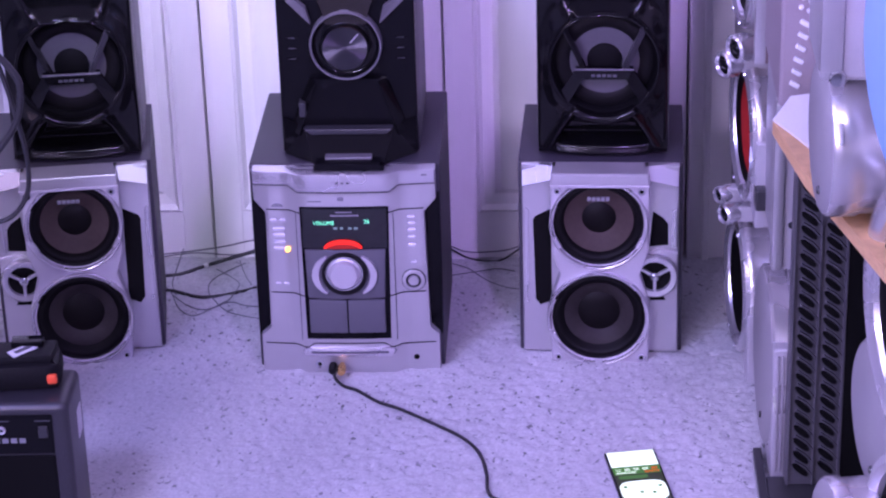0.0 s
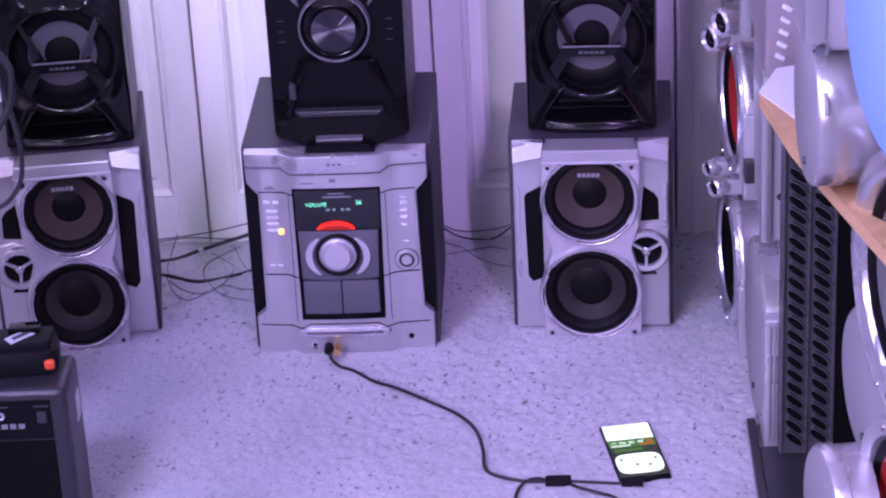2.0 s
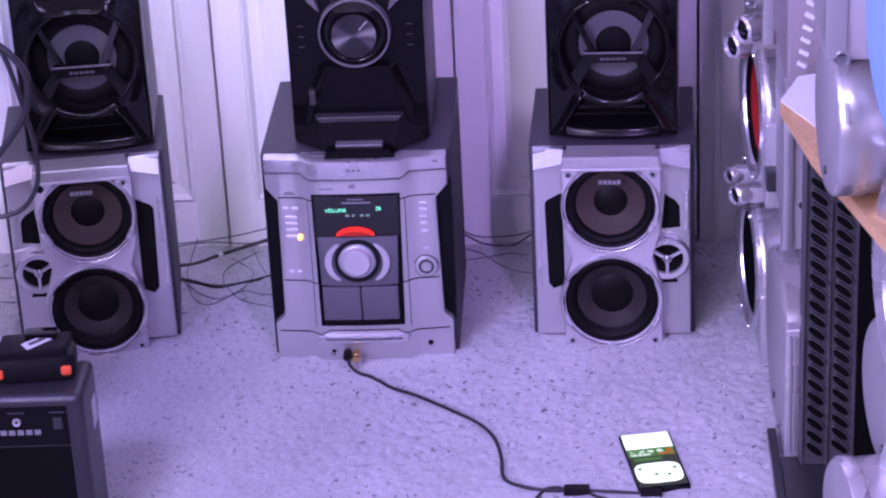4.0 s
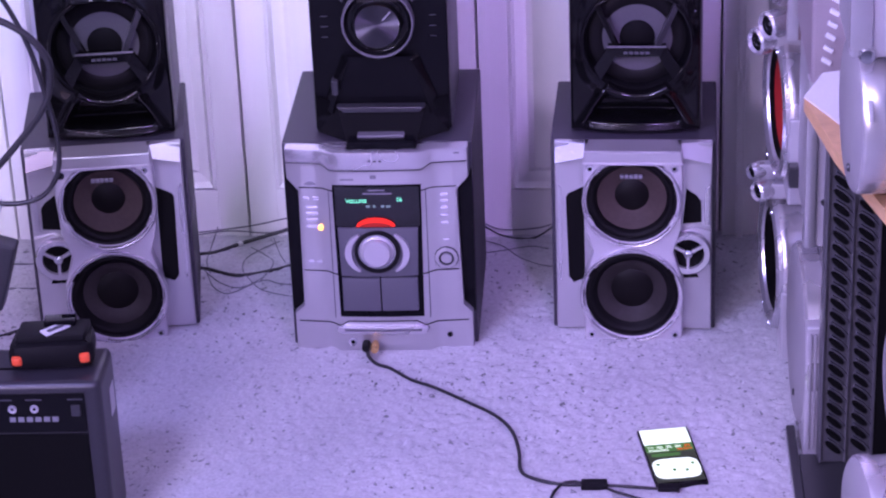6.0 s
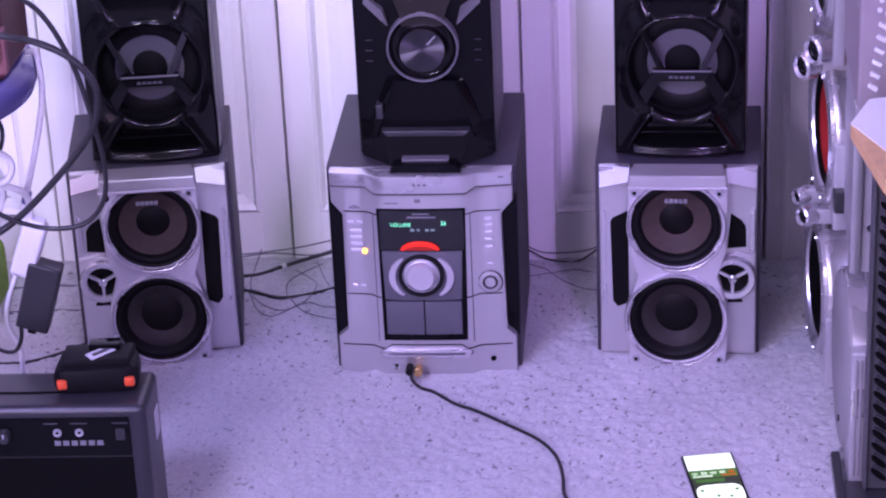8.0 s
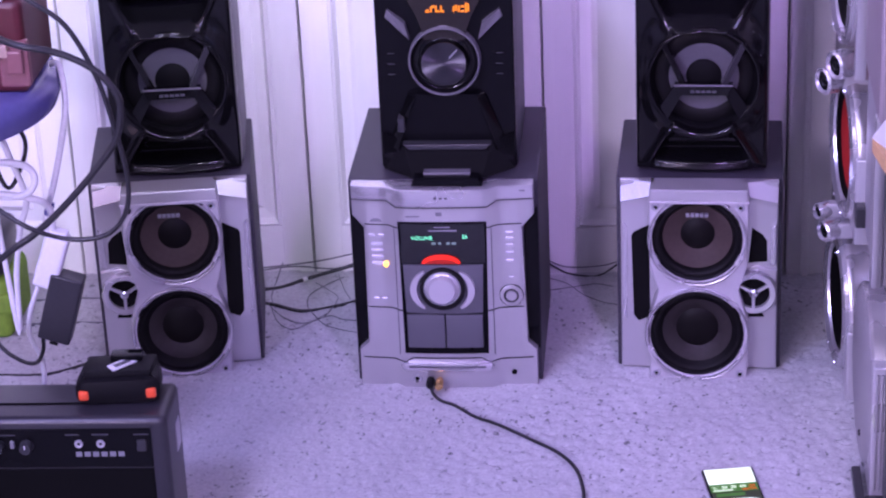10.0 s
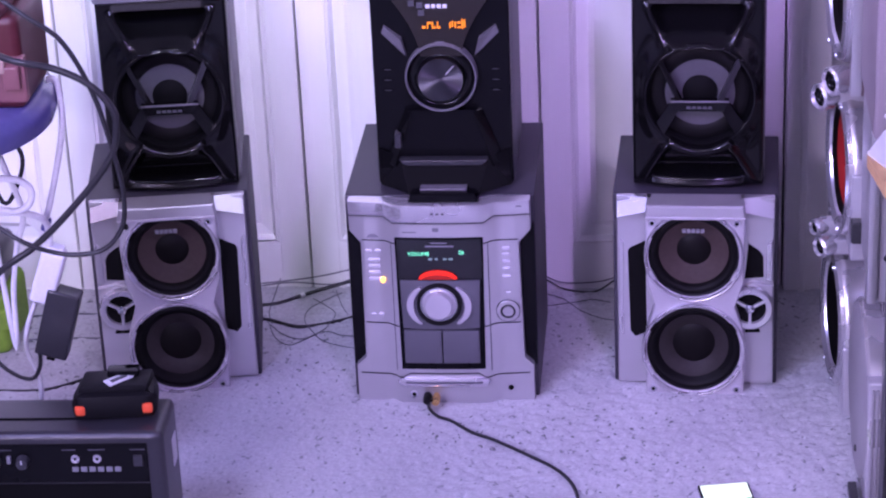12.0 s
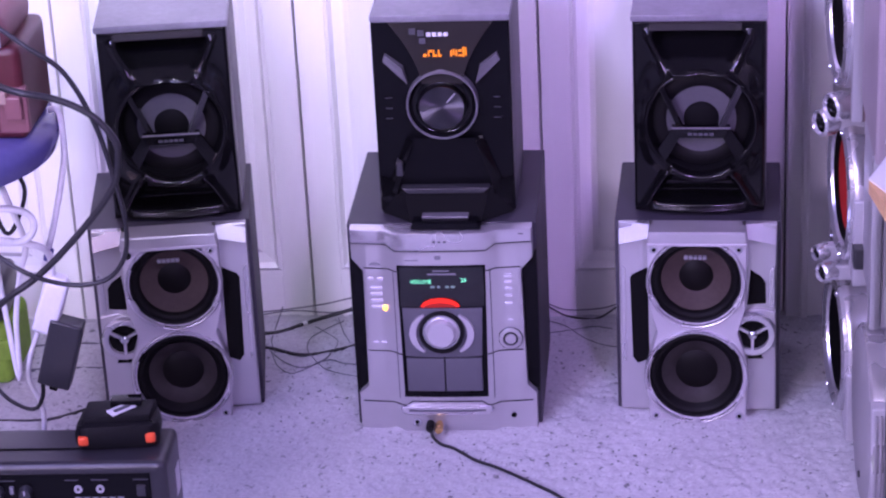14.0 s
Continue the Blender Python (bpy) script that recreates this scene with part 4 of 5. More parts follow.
def phone(m):
    p = thing("phone", "black smartphone with a lit screen lying on the carpet", "phone", m)
    part("body", box(-0.0365, 0.0365, -0.0765, 0.0765, 0.001, 0.0095, 0.003), BLACK_GLOSS, p, "", 40)
    part("screen", box(-0.0335, 0.0335, -0.070, 0.0725, 0.0095, 0.0100), SCREEN_DARK, p, "lit app screen")
    def area(name, x0, x1, y0, y1, mat):
        return part(name, box(x0, x1, y0, y1, 0.0100, 0.0104), mat, p)
    area("screen_area", -0.0332, 0.0332, 0.031, 0.0722, SCREEN_WHITE)
    area("screen_area", -0.0332, 0.0332, 0.010, 0.0305, SCREEN_GREEN)
    for k in range(5):
        area("screen_mark", -0.030 + 0.0128 * k, -0.0215 + 0.0128 * k, 0.0185, 0.0255, SCREEN_WHITE if k < 4 else SCREEN_RED)
    area("screen_mark", 0.010, 0.031, 0.0115, 0.0165, SCREEN_RED)
    area("screen_mark", -0.030, -0.002, 0.0115, 0.0165, SCREEN_WHITE)
    area("screen_mark", -0.028, 0.012, -0.002, 0.0055, SCREEN_GREEN)
    pts = [(0.0325 * math.copysign(abs(math.cos(radians(a))) ** 0.45, math.cos(radians(a))), 0.0265 * math.copysign(abs(math.sin(radians(a))) ** 0.6, math.sin(radians(a))) - 0.036) for a in range(0, 360, 18)]
    part("screen_area", plan_prism(pts, 0.0100, 0.0105), SCREEN_WHITE, p)
    for x, y in ((-0.024, -0.024), (0.024, -0.026), (-0.004, -0.040), (0.013, -0.043)):
        part("screen_mark", box(x - 0.0024, x + 0.0024, y - 0.0028, y + 0.0028, 0.0105, 0.0108), SCREEN_GREEN, p)
    return p


phone(pose(0.4235, -0.3375, 0.0005, 0, 0, 9.5))


# ---- practice amplifier and battery pack ----
def amplifier(m):
    a = thing("guitar_amplifier", "black practice guitar amplifier standing on the carpet", "amplifier", m)
    part("cabinet", box(-0.36, 0.0, 0.0, 0.104, 0.004, 0.240, 0.012, 4), AMP_VINYL, a, "black vinyl cabinet with rounded edges", 40)
    part("control_panel", box(-0.345, -0.022, -0.0035, 0.004, 0.170, 0.226, 0.001), BLACK_GLOSS, a, "black control panel")
    part("grille", box(-0.345, -0.022, -0.0025, 0.004, 0.022, 0.166, 0.001), BLACK_DEEP, a, "black grille cloth")
    part("top_seam", box(-0.34, -0.085, 0.040, 0.043, 0.2385, 0.2415), BLACK_DEEP, a)
    for x, w in ((-0.250, 0.10), (-0.125, 0.018), (-0.088, 0.022), (-0.034, 0.020)):
        part("panel_print", box(x - w / 2, x + w / 2, -0.0042, -0.003, 0.2180, 0.2195), PRINT_DARK, a)
    for k in range(6):
        part("panel_print", box(-0.122 + 0.0112 * k, -0.114 + 0.0112 * k, -0.0042, -0.003, 0.1865, 0.1935), PRINT_GREY, a)
    for x in (-0.300, -0.262, -0.224, -0.186):
        kn = part("amp_knob", lathe([(0, -0.016), (0.007, -0.016), (0.0085, -0.013), (0.0095, -0.002)], 20), DARK_GREY, a, "", 40)
        kn.location = (x, 0, 0.203)
        part("knob_line", box(-0.0008, 0.0008, -0.0168, -0.0155, 0.001, 0.007), PRINT_WHITE, kn)
    for x in (-0.117, -0.088):
        j = part("jack_socket", lathe([(0.0022, -0.005), (0.0052, -0.006), (0.006, -0.002)], 20), SILVER_MATT, a, "", 40)
        j.location = (x, 0, 0.2055)
    part("power_switch", box(-0.040, -0.028, -0.007, -0.002, 0.195, 0.211, 0.001), DARK_GREY, a)
    part("sticker", box(-0.0005, 0.0012, 0.055, 0.082, 0.160, 0.200), PRINT_WHITE, a, "pale worn sticker")
    part("metal_tag", box(-0.207, -0.2015, -0.0085, -0.003, 0.201, 0.211, 0.001), PRINT_GREY, a)
    for x in (-0.33, -0.03):
        for y in (0.018, 0.086):
            part("foot", box(x - 0.012, x + 0.012, y - 0.012, y + 0.012, 0.0, 0.006), RUBBER, a)
    return a


amplifier(pose(-0.3185, -0.5400, 0, 0, 0, 1.5))


def battery_pack(m):
    b = thing("battery_pack", "black power-tool battery with orange clips on the amplifier", "battery", m)
    body = plan_prism([(-0.056, -0.022), (-0.048, -0.032), (0.046, -0.032), (0.056, -0.022), (0.054, 0.030), (-0.050, 0.032)], 0.0, 0.037, 0.012)
    part("body", body, BLACK_MATT, b, "", 40)
    part("shoulder", plan_prism([(-0.046, -0.020), (0.044, -0.020), (0.050, 0.026), (-0.042, 0.028)], 0.030, 0.046, 0.005), BLACK_MATT, b, "", 40)
    part("terminal_block", box(-0.010, 0.032, 0.004, 0.026, 0.044, 0.054, 0.003), BLACK_GLOSS, b, "", 40)
    lab = part("label", box(-0.019, 0.019, -0.0075, 0.0075, 0.0, 0.0015), PRINT_WHITE, b, "white printed label")
    lab.matrix_basis = pose(0.006, -0.004, 0.0465, 8, 0, 40)
    ink = part("label_print", box(-0.012, 0.012, -0.003, 0.003, 0.0014, 0.0022), PRINT_DARK, lab)
    for s in (-1, 1):
        part("clip", box(s * 0.044 - 0.0075, s * 0.044 + 0.0065, -0.0345, -0.026, 0.010, 0.024, 0.004), ORANGE, b, "orange release clip")
    return b


battery_pack(pose(-0.3900, -0.476, 0.2405, 0, 0, 6))


# ---- cables on the floor behind the speakers ----
def floor_cables():
    cord("power_cable", [(-0.345, 0.320, 0.006), (-0.31, 0.325, 0.006), (-0.268, 0.35, 0.010), (-0.22, 0.362, 0.020), (-0.16, 0.37, 0.034), (-0.10, 0.37, 0.05), (-0.05, 0.37, 0.06)], 0.0032, CABLE, "thick black power cable on the carpet")
    part("tie", tube([(-0.272, 0.347, 0.0095), (-0.266, 0.351, 0.0105)], 0.0042), CABLE_WHITE, bpy.data.objects["power_cable"], "white cable tie", 60)
    cord("power_cable", [(-0.345, 0.262, 0.006), (-0.315, 0.265, 0.006), (-0.262, 0.240, 0.006), (-0.21, 0.255, 0.006), (-0.165, 0.285, 0.008), (-0.12, 0.33, 0.03), (-0.05, 0.34, 0.04)], 0.0031, CABLE, "thick black power cable on the carpet")
    cord("speaker_wire", [(-0.36, 0.365, 0.022), (-0.30, 0.37, 0.026), (-0.24, 0.372, 0.034), (-0.18, 0.375, 0.046), (-0.11, 0.372, 0.055), (-0.05, 0.36, 0.06)], 0.0012, CABLE_GREY, "thin grey speaker wire")
    cord("speaker_wire", [(-0.36, 0.36, 0.018), (-0.29, 0.365, 0.026), (-0.22, 0.365, 0.022), (-0.17, 0.37, 0.036), (-0.12, 0.36, 0.046), (-0.05, 0.34, 0.05)], 0.0012, CABLE_GREY, "thin grey speaker wire")
    loose = "thin loose speaker wire on the carpet"
    cord("speaker_wire", [(-0.332, 0.292, 0.006), (-0.309, 0.248, 0.006), (-0.28, 0.21, 0.006), (-0.25, 0.196, 0.006), (-0.213, 0.222, 0.006), (-0.19, 0.21, 0.006), (-0.155, 0.204, 0.006)], 0.0009, CABLE_GREY, loose)
    cord("speaker_wire", [(-0.311, 0.25, 0.007), (-0.295, 0.202, 0.007), (-0.275, 0.176, 0.007), (-0.257, 0.178, 0.007), (-0.216, 0.23, 0.007)], 0.0008, CABLE_GREY, loose)
    cord("speaker_wire", [(-0.206, 0.366, 0.006), (-0.234, 0.334, 0.006), (-0.254, 0.30, 0.006), (-0.254, 0.262, 0.006), (-0.24, 0.228, 0.007), (-0.211, 0.186, 0.006), (-0.15, 0.158, 0.006)], 0.0009, CABLE_GREY, loose)
    cord("speaker_wire", [(-0.251, 0.343, 0.007), (-0.224, 0.313, 0.007), (-0.206, 0.281, 0.007), (-0.22, 0.218, 0.007)], 0.0008, CABLE_GREY, loose)
    cord("speaker_wire", [(-0.308, 0.372, 0.03), (-0.317, 0.345, 0.007), (-0.317, 0.292, 0.006), (-0.305, 0.25, 0.006)], 0.0010, CABLE_GREY, loose)
    cord("speaker_wire", [(-0.215, 0.365, 0.012), (-0.201, 0.321, 0.006), (-0.185, 0.281, 0.006)], 0.0008, CABLE_GREY, loose)
    cord("speaker_wire", [(0.131, 0.362, 0.034), (0.145, 0.37, 0.021), (0.163, 0.37, 0.011), (0.191, 0.368, 0.0065), (0.219, 0.37, 0.0075), (0.252, 0.372, 0.03)], 0.0015, CABLE, "thin black speaker wire between the cabinets")
    cord("speaker_wire", [(0.131, 0.372, 0.034), (0.163, 0.374, 0.020), (0.219, 0.378, 0.020), (0.252, 0.386, 0.026)], 0.0011, CABLE_GREY, "thin grey speaker wire between the cabinets")
    cord("speaker_wire", [(0.131, 0.363, 0.006), (0.164, 0.341, 0.006), (0.193, 0.299, 0.006), (0.226, 0.271, 0.006), (0.256, 0.262, 0.006)], 0.0008, CABLE_GREY, loose)
    cord("speaker_wire", [(0.133, 0.312, 0.007), (0.174, 0.325, 0.007), (0.211, 0.337, 0.007), (0.24, 0.327, 0.007)], 0.0008, CABLE_GREY, loose)


floor_cables()


# ---- side table with clutter ----
def side_table():
    t = thing("side_table", "round blue side table on a black metal pedestal", "table", pose(-0.655, -0.35, 0))
    part("top", lathe([(0, -0.645), (0.172, -0.645), (0.186, -0.640), (0.194, -0.622), (0.186, -0.600), (0.150, -0.588), (0, -0.585)], 56), BLUE, t, "blue plastic top", 50)
    t.children[0].matrix_basis = pose(0, 0, 0, -90, 0, 0)
    part("pedestal", lathe([(0.020, -0.59), (0.018, -0.3), (0.020, -0.02)], 24), BLACK_MATT, t, "black metal pedestal", 60).matrix_basis = pose(0, 0, 0, -90, 0, 0)
    part("foot_plate", lathe([(0, -0.022), (0.05, -0.022), (0.078, -0.012), (0.08, -0.001)], 36), BLACK_MATT, t, "", 40).matrix_basis = pose(0, 0, 0, -90, 0, 0)
    return t


side_table()


def maroon_case():
    c = thing("equipment_case", "maroon plastic equipment case on the side table", "case", pose(-0.600, -0.350, 0.6455))
    part("body", box(-0.14, 0.120, -0.07, 0.07, 0.0, 0.125, 0.012, 3), MAROON, c, "", 40)
    part("lid", box(-0.14, 0.105, -0.072, 0.072, 0.118, 0.165, 0.018, 3), ROSE, c, "faded pink lid", 40)
    part("corner_block", box(0.085, 0.124, -0.074, -0.058, 0.010, 0.072, 0.004), ROSE, c, "worn pinkish corner")
    part("latch", box(0.066, 0.092, -0.082, -0.074, 0.050, 0.085, 0.003), MAROON, c)
    part("latch", box(0.096, 0.118, -0.082, -0.074, 0.030, 0.062, 0.003), ROSE, c)
    part("hasp", box(0.052, 0.080, -0.084, -0.070, 0.078, 0.092, 0.003), BEIGE, c, "beige hasp")
    part("hasp", box(0.074, 0.100, -0.083, -0.070, 0.052, 0.070, 0.003), BEIGE, c, "beige hasp")
    part("rib", box(0.046, 0.051, -0.0745, -0.069, 0.004, 0.118, 0.0015), MAROON, c)
    part("pale_stripe", box(0.096, 0.0985, -0.0745, -0.070, 0.126, 0.150), WHITE_PLASTIC, c)
    part("dome", lathe([(0, -0.03), (0.03, -0.028), (0.05, -0.014), (0.055, 0.0)], 32), ROSE, c, "", 50).matrix_basis = pose(-0.02, 0, 0.163, -90, 0, 0)
    return c


maroon_case()


def hanging_cables():
    # thick black cable that loops in front of the speaker
    cord("looped_cable", [(-0.62, -0.45, 0.812), (-0.50, -0.62, 0.822), (-0.42, -0.70, 0.818), (-0.365, -0.70, 0.805), (-0.325, -0.70, 0.785), (-0.302, -0.70, 0.757), (-0.298, -0.70, 0.735), (-0.306, -0.70, 0.700),
                          (-0.330, -0.70, 0.665), (-0.375, -0.70, 0.615), (-0.415, -0.70, 0.578), (-0.460, -0.70, 0.545), (-0.56, -0.66, 0.44), (-0.60, -0.64, 0.2), (-0.62, -0.62, 0.006)], 0.0042, CABLE, "thick black cable looping beside the speaker")
    cord("looped_cable", [(-0.60, -0.45, 0.93), (-0.46, -0.66, 0.905), (-0.395, -0.70, 0.872), (-0.352, -0.70, 0.838), (-0.322, -0.70, 0.775), (-0.306, -0.70, 0.705), (-0.298, -0.70, 0.650), (-0.304, -0.70, 0.605),
                          (-0.332, -0.70, 0.575), (-0.385, -0.70, 0.572), (-0.445, -0.70, 0.600), (-0.54, -0.62, 0.640), (-0.62, -0.45, 0.650)], 0.0030, CABLE, "black cable looping beside the speaker")
    # white cords that hang from the table
    cord("white_cable", [(-0.475, -0.33, 0.652), (-0.462, -0.33, 0.648), (-0.457, -0.34, 0.60), (-0.466, -0.345, 0.55), (-0.482, -0.35, 0.49), (-0.498, -0.35, 0.44), (-0.498, -0.35, 0.415)], 0.0042, CABLE_WHITE, "white cord hanging from the side table")
    loop = [(-0.535 + 0.042 * math.cos(a), -0.40 + 0.004 * math.sin(3 * a), 0.517 + 0.026 * math.sin(a)) for a in [radians(k) for k in range(-150, 211, 24)]]
    cord("white_cable", loop + [(-0.50, -0.39, 0.485), (-0.488, -0.36, 0.455), (-0.492, -0.35, 0.418)], 0.0048, CABLE_WHITE, "coiled white cord hanging beside the table")
    cord("white_cable", [(-0.520, -0.35, 0.338), (-0.535, -0.35, 0.30), (-0.543, -0.34, 0.26), (-0.535, -0.32, 0.20), (-0.55, -0.30, 0.10), (-0.56, -0.28, 0.005)], 0.0036, CABLE_WHITE, "thin white cord hanging to the carpet")
    cord("black_cable", [(-0.54, -0.36, 0.60), (-0.512, -0.36, 0.56), (-0.520, -0.36, 0.52), (-0.545, -0.36, 0.49), (-0.57, -0.36, 0.585)], 0.0030, CABLE, "black cord hanging under the table")
    cord("black_cable", [(-0.522, -0.35, 0.262), (-0.527, -0.34, 0.235), (-0.545, -0.32, 0.205), (-0.575, -0.30, 0.20), (-0.61, -0.28, 0.22), (-0.66, -0.25, 0.3), (-0.67, -0.25, 0.59)], 0.0030, CABLE, "black cord from the power brick")
    cord("black_cable", [(-0.72, 0.02, 0.004), (-0.64, 0.02, 0.004), (-0.585, 0.05, 0.004), (-0.535, 0.10, 0.004), (-0.50, 0.16, 0.004)], 0.0034, CABLE, "black cord on the carpet by the speaker")
    cord("black_cable", [(-0.72, 0.19, 0.004), (-0.64, 0.20, 0.004), (-0.56, 0.20, 0.004), (-0.50, 0.22, 0.004)], 0.0028, CABLE_GREY, "dark cord on the carpet by the speaker")
    cord("black_cable", [(-0.72, 0.28, 0.004), (-0.64, 0.29, 0.004), (-0.56, 0.285, 0.004), (-0.50, 0.29, 0.004)], 0.0024, CABLE_GREY, "dark cord on the carpet by the closet")
    cord("white_cable", [(-0.545, -0.38, 0.60), (-0.530, -0.38, 0.545), (-0.515, -0.375, 0.48), (-0.530, -0.37, 0.43), (-0.545, -0.36, 0.36), (-0.552, -0.36, 0.28), (-0.57, -0.36, 0.585)], 0.0040, CABLE_WHITE, "white cable looped under the side table")
    tagged(part("cable_clip", tube([(-0.4895, -0.352, 0.462), (-0.4940, -0.352, 0.446)], 0.0062), BLUE), "small blue clip on a white cable", "clip")
    a = thing("plug_adapter", "white plug adapter hanging from white cords", "adapter", pose(-0.4970, -0.35, 0.378, 0, 20, 0))
    part("body", box(-0.0165, 0.0165, -0.014, 0.014, -0.040, 0.040, 0.006, 3), WHITE_PLASTIC, a, "", 40)
    part("cap", box(-0.012, 0.012, -0.010, 0.010, 0.036, 0.046, 0.003), WHITE_PLASTIC, a)
    b = thing("power_brick", "dark grey power brick hanging on its cord", "power supply", pose(-0.4900, -0.352, 0.309, 0, 17, 0))
    part("body", box(-0.0225, 0.0225, -0.015, 0.015, -0.050, 0.050, 0.004, 3), DARK_GREY, b, "", 40)
    part("strain_relief", box(-0.006, 0.006, -0.005, 0.005, -0.060, -0.048, 0.002), BLACK_MATT, b)
    g = thing("green_bag", "lime green fabric bag on the carpet", "bag", pose(-0.765, 0.20, 0))
    part("body", box(-0.07, 0.055, -0.06, 0.08, 0.002, 0.105, 0.022, 4), GREEN, g, "", 50)
    part("flap", box(-0.06, 0.058, -0.063, -0.05, 0.050, 0.085, 0.005), GREEN, g)
    r = thing("dark_pouch", "dark pouch lying on the green bag", "pouch", pose(-0.775, 0.20, 0.1055))
    part("body", box(-0.06, 0.060, -0.05, 0.06, 0.0, 0.075, 0.02, 3), DARK_GREY, r, "", 50)


hanging_cables()


# ---- row of speakers that face across the room ----
GREY_FACE = material("grey_face_plastic", (0.30, 0.29, 0.31), 0.5, 0.1, grain=0.04, grain_size=500, spread=0.07, spread_size=6, rough_var=0.08)
DUSKY_SILVER = material("dusky_silver_plastic", (0.36, 0.31, 0.34), 0.4, 0.35, grain=0.04, grain_size=400, spread=0.12, spread_size=6, rough_var=0.1)
DUSKY = material("dusky_rose_plastic", (0.26, 0.19, 0.20), 0.5, 0.1, grain=0.04, grain_size=400, spread=0.1, spread_size=6)


def pod(parent, name, x, y, z, r, depth, turn, face, label="", cone=None, rim=None, body=None):
    """A round driver housing; its face looks along -x, turned a little to the room."""
    m = pose(x, y, z, 0, 0, -90 + turn)
    body = body or SILVER
    if cone is None:
        shell = [(r * 0.97, 0.0), (r, 0.004), (r, depth * 0.35), (r * 0.97, depth * 0.40), (r * 0.97, depth), (0, depth)]
    else:
        shell = [(r * 0.98, 0.0), (r, 0.003), (r, 0.010), (r * 0.985, 0.012), (r * 0.985, depth), (0, depth)]
    p = part(name, lathe(shell, 56), body, parent, label, 40)
    p.matrix_basis = m
    if cone is None:
        part("face", lathe([(0, -0.002), (r * 0.93, -0.002), (r * 0.97, 0.001), (r * 0.97, 0.006)], 56), face, p, "", 40)
        part("screw", lathe([(0, -0.005), (0.004, -0.005), (0.006, -0.001)], 16), DARK_GREY, p, "", 40).location = (0.01, 0, -r * 0.68)
    else:
        part("rim", lathe([(r * 0.98, 0.002), (r * 0.97, -0.006), (r * 0.88, -0.009), (r * 0.80, -0.004), (r * 0.77, 0.006)], 56), face, p, "silver rim", 40)
        part("surround", lathe([(r * 0.78, 0.004), (r * 0.72, -0.001), (r * 0.62, 0.006)], 48), RUBBER, p, "", 60)
        part("cone", lathe([(r * 0.63, 0.005), (r * 0.30, depth * 0.5)], 48), cone, p, "", 60)
        part("dust_cap", lathe([(r * 0.32, depth * 0.5), (r * 0.2, depth * 0.3), (0, depth * 0.25)], 36), cone, p, "", 60)
        for a in (70, 110, 250, 290):
            part("screw", lathe([(0, -0.011), (0.003, -0.011), (0.0045, -0.007)], 14), CHROME, p, "", 40).location = (r * 0.90 * math.cos(radians(a)), 0, r * 0.90 * math.sin(radians(a)))
    return p


def side_speaker(label, x0, x1, y0, y1, z0, z1, mat=None, group="row of silver speakers"):
    s = thing("row_speaker", label, "speaker", pose(0, 0, 0), group)
    part("cabinet", box(x0, x1, y0, y1, z0, z1, 0.006, 3), mat or SILVER_MATT, s, "", 40)
    return s


# far stack by the wall
a1 = side_speaker("silver speaker with a chrome-ringed woofer facing across", 0.632, 0.84, -0.045, 0.195, 0.0, 0.245)
pod(a1, "driver", 0.5835, 0.055, 0.120, 0.108, 0.055, 5, SILVER_BRIGHT, "silver driver", CONE_DARK, body=DRUM)
part("foot_block", box(0.590, 0.640, -0.0535, 0.05, 0.004, 0.115, 0.004, 3), SILVER_MATT, a1, "", 40)
part("foot", box(0.590, 0.606, 0.045, 0.08, 0.0, 0.03, 0.004), DARK_GREY, a1)
a2 = side_speaker("silver speaker with a red cone on the far stack", 0.634, 0.84, -0.050, 0.19, 0.2455, 0.510)
pod(a2, "driver", 0.5865, 0.050, 0.373, 0.112, 0.055, 5, SILVER_BRIGHT, "silver driver with red cone", RED_CONE, body=DRUM)
part("foot_block", box(0.594, 0.642, -0.0645, 0.05, 0.262, 0.395, 0.004, 3), SILVER_MATT, a2, "", 40)
part("bracket", box(0.594, 0.632, -0.085, -0.048, 0.298, 0.330, 0.003), DARK_GREY, a2, "dark bracket")


def tweeter_pod(parent, x, y, z, r):
    """A small chrome-ringed tweeter that looks across the room."""
    p = part("tweeter", lathe([(r * 0.70, -0.002), (r * 0.82, -0.007), (r, -0.004), (r, 0.014), (r * 0.7, 0.030), (0, 0.034)], 32), SILVER_BRIGHT, parent, "bright-ringed tweeter", 40)
    p.matrix_basis = pose(x, y, z, 0, 0, -58)
    part("dome", lathe([(r * 0.72, -0.002), (r * 0.45, 0.001), (r * 0.3, -0.004), (0, -0.007)], 28), BLACK_GLOSS, p, "", 60)
    return p


tweeter_pod(a2, 0.5539, 0.0200, 0.4824, 0.020)
part("tweeter_arm", box(0.5659, 0.640, 0.0160, 0.0360, 0.4704, 0.4944, 0.003), SILVER_MATT, a2)
tweeter_pod(a2, 0.5665, -0.0200, 0.5213, 0.021)
part("tweeter_arm", box(0.5785, 0.640, -0.0240, -0.0040, 0.5093, 0.5333, 0.003), SILVER_MATT, a2)
tweeter_pod(a1, 0.5540, 0.0600, 0.2605, 0.013)
part("tweeter_arm", box(0.5586, 0.640, 0.0560, 0.0760, 0.2485, 0.2725, 0.003), SILVER_MATT, a1)
tweeter_pod(a1, 0.5600, 0.0200, 0.2471, 0.016)
part("tweeter_arm", box(0.5628, 0.640, 0.0160, 0.0360, 0.2351, 0.2591, 0.003), SILVER_MATT, a1)
a3 = side_speaker("dusky silver speaker on top of the far stack", 0.596, 0.84, -0.055, 0.185, 0.5105, 0.75, DUSKY)
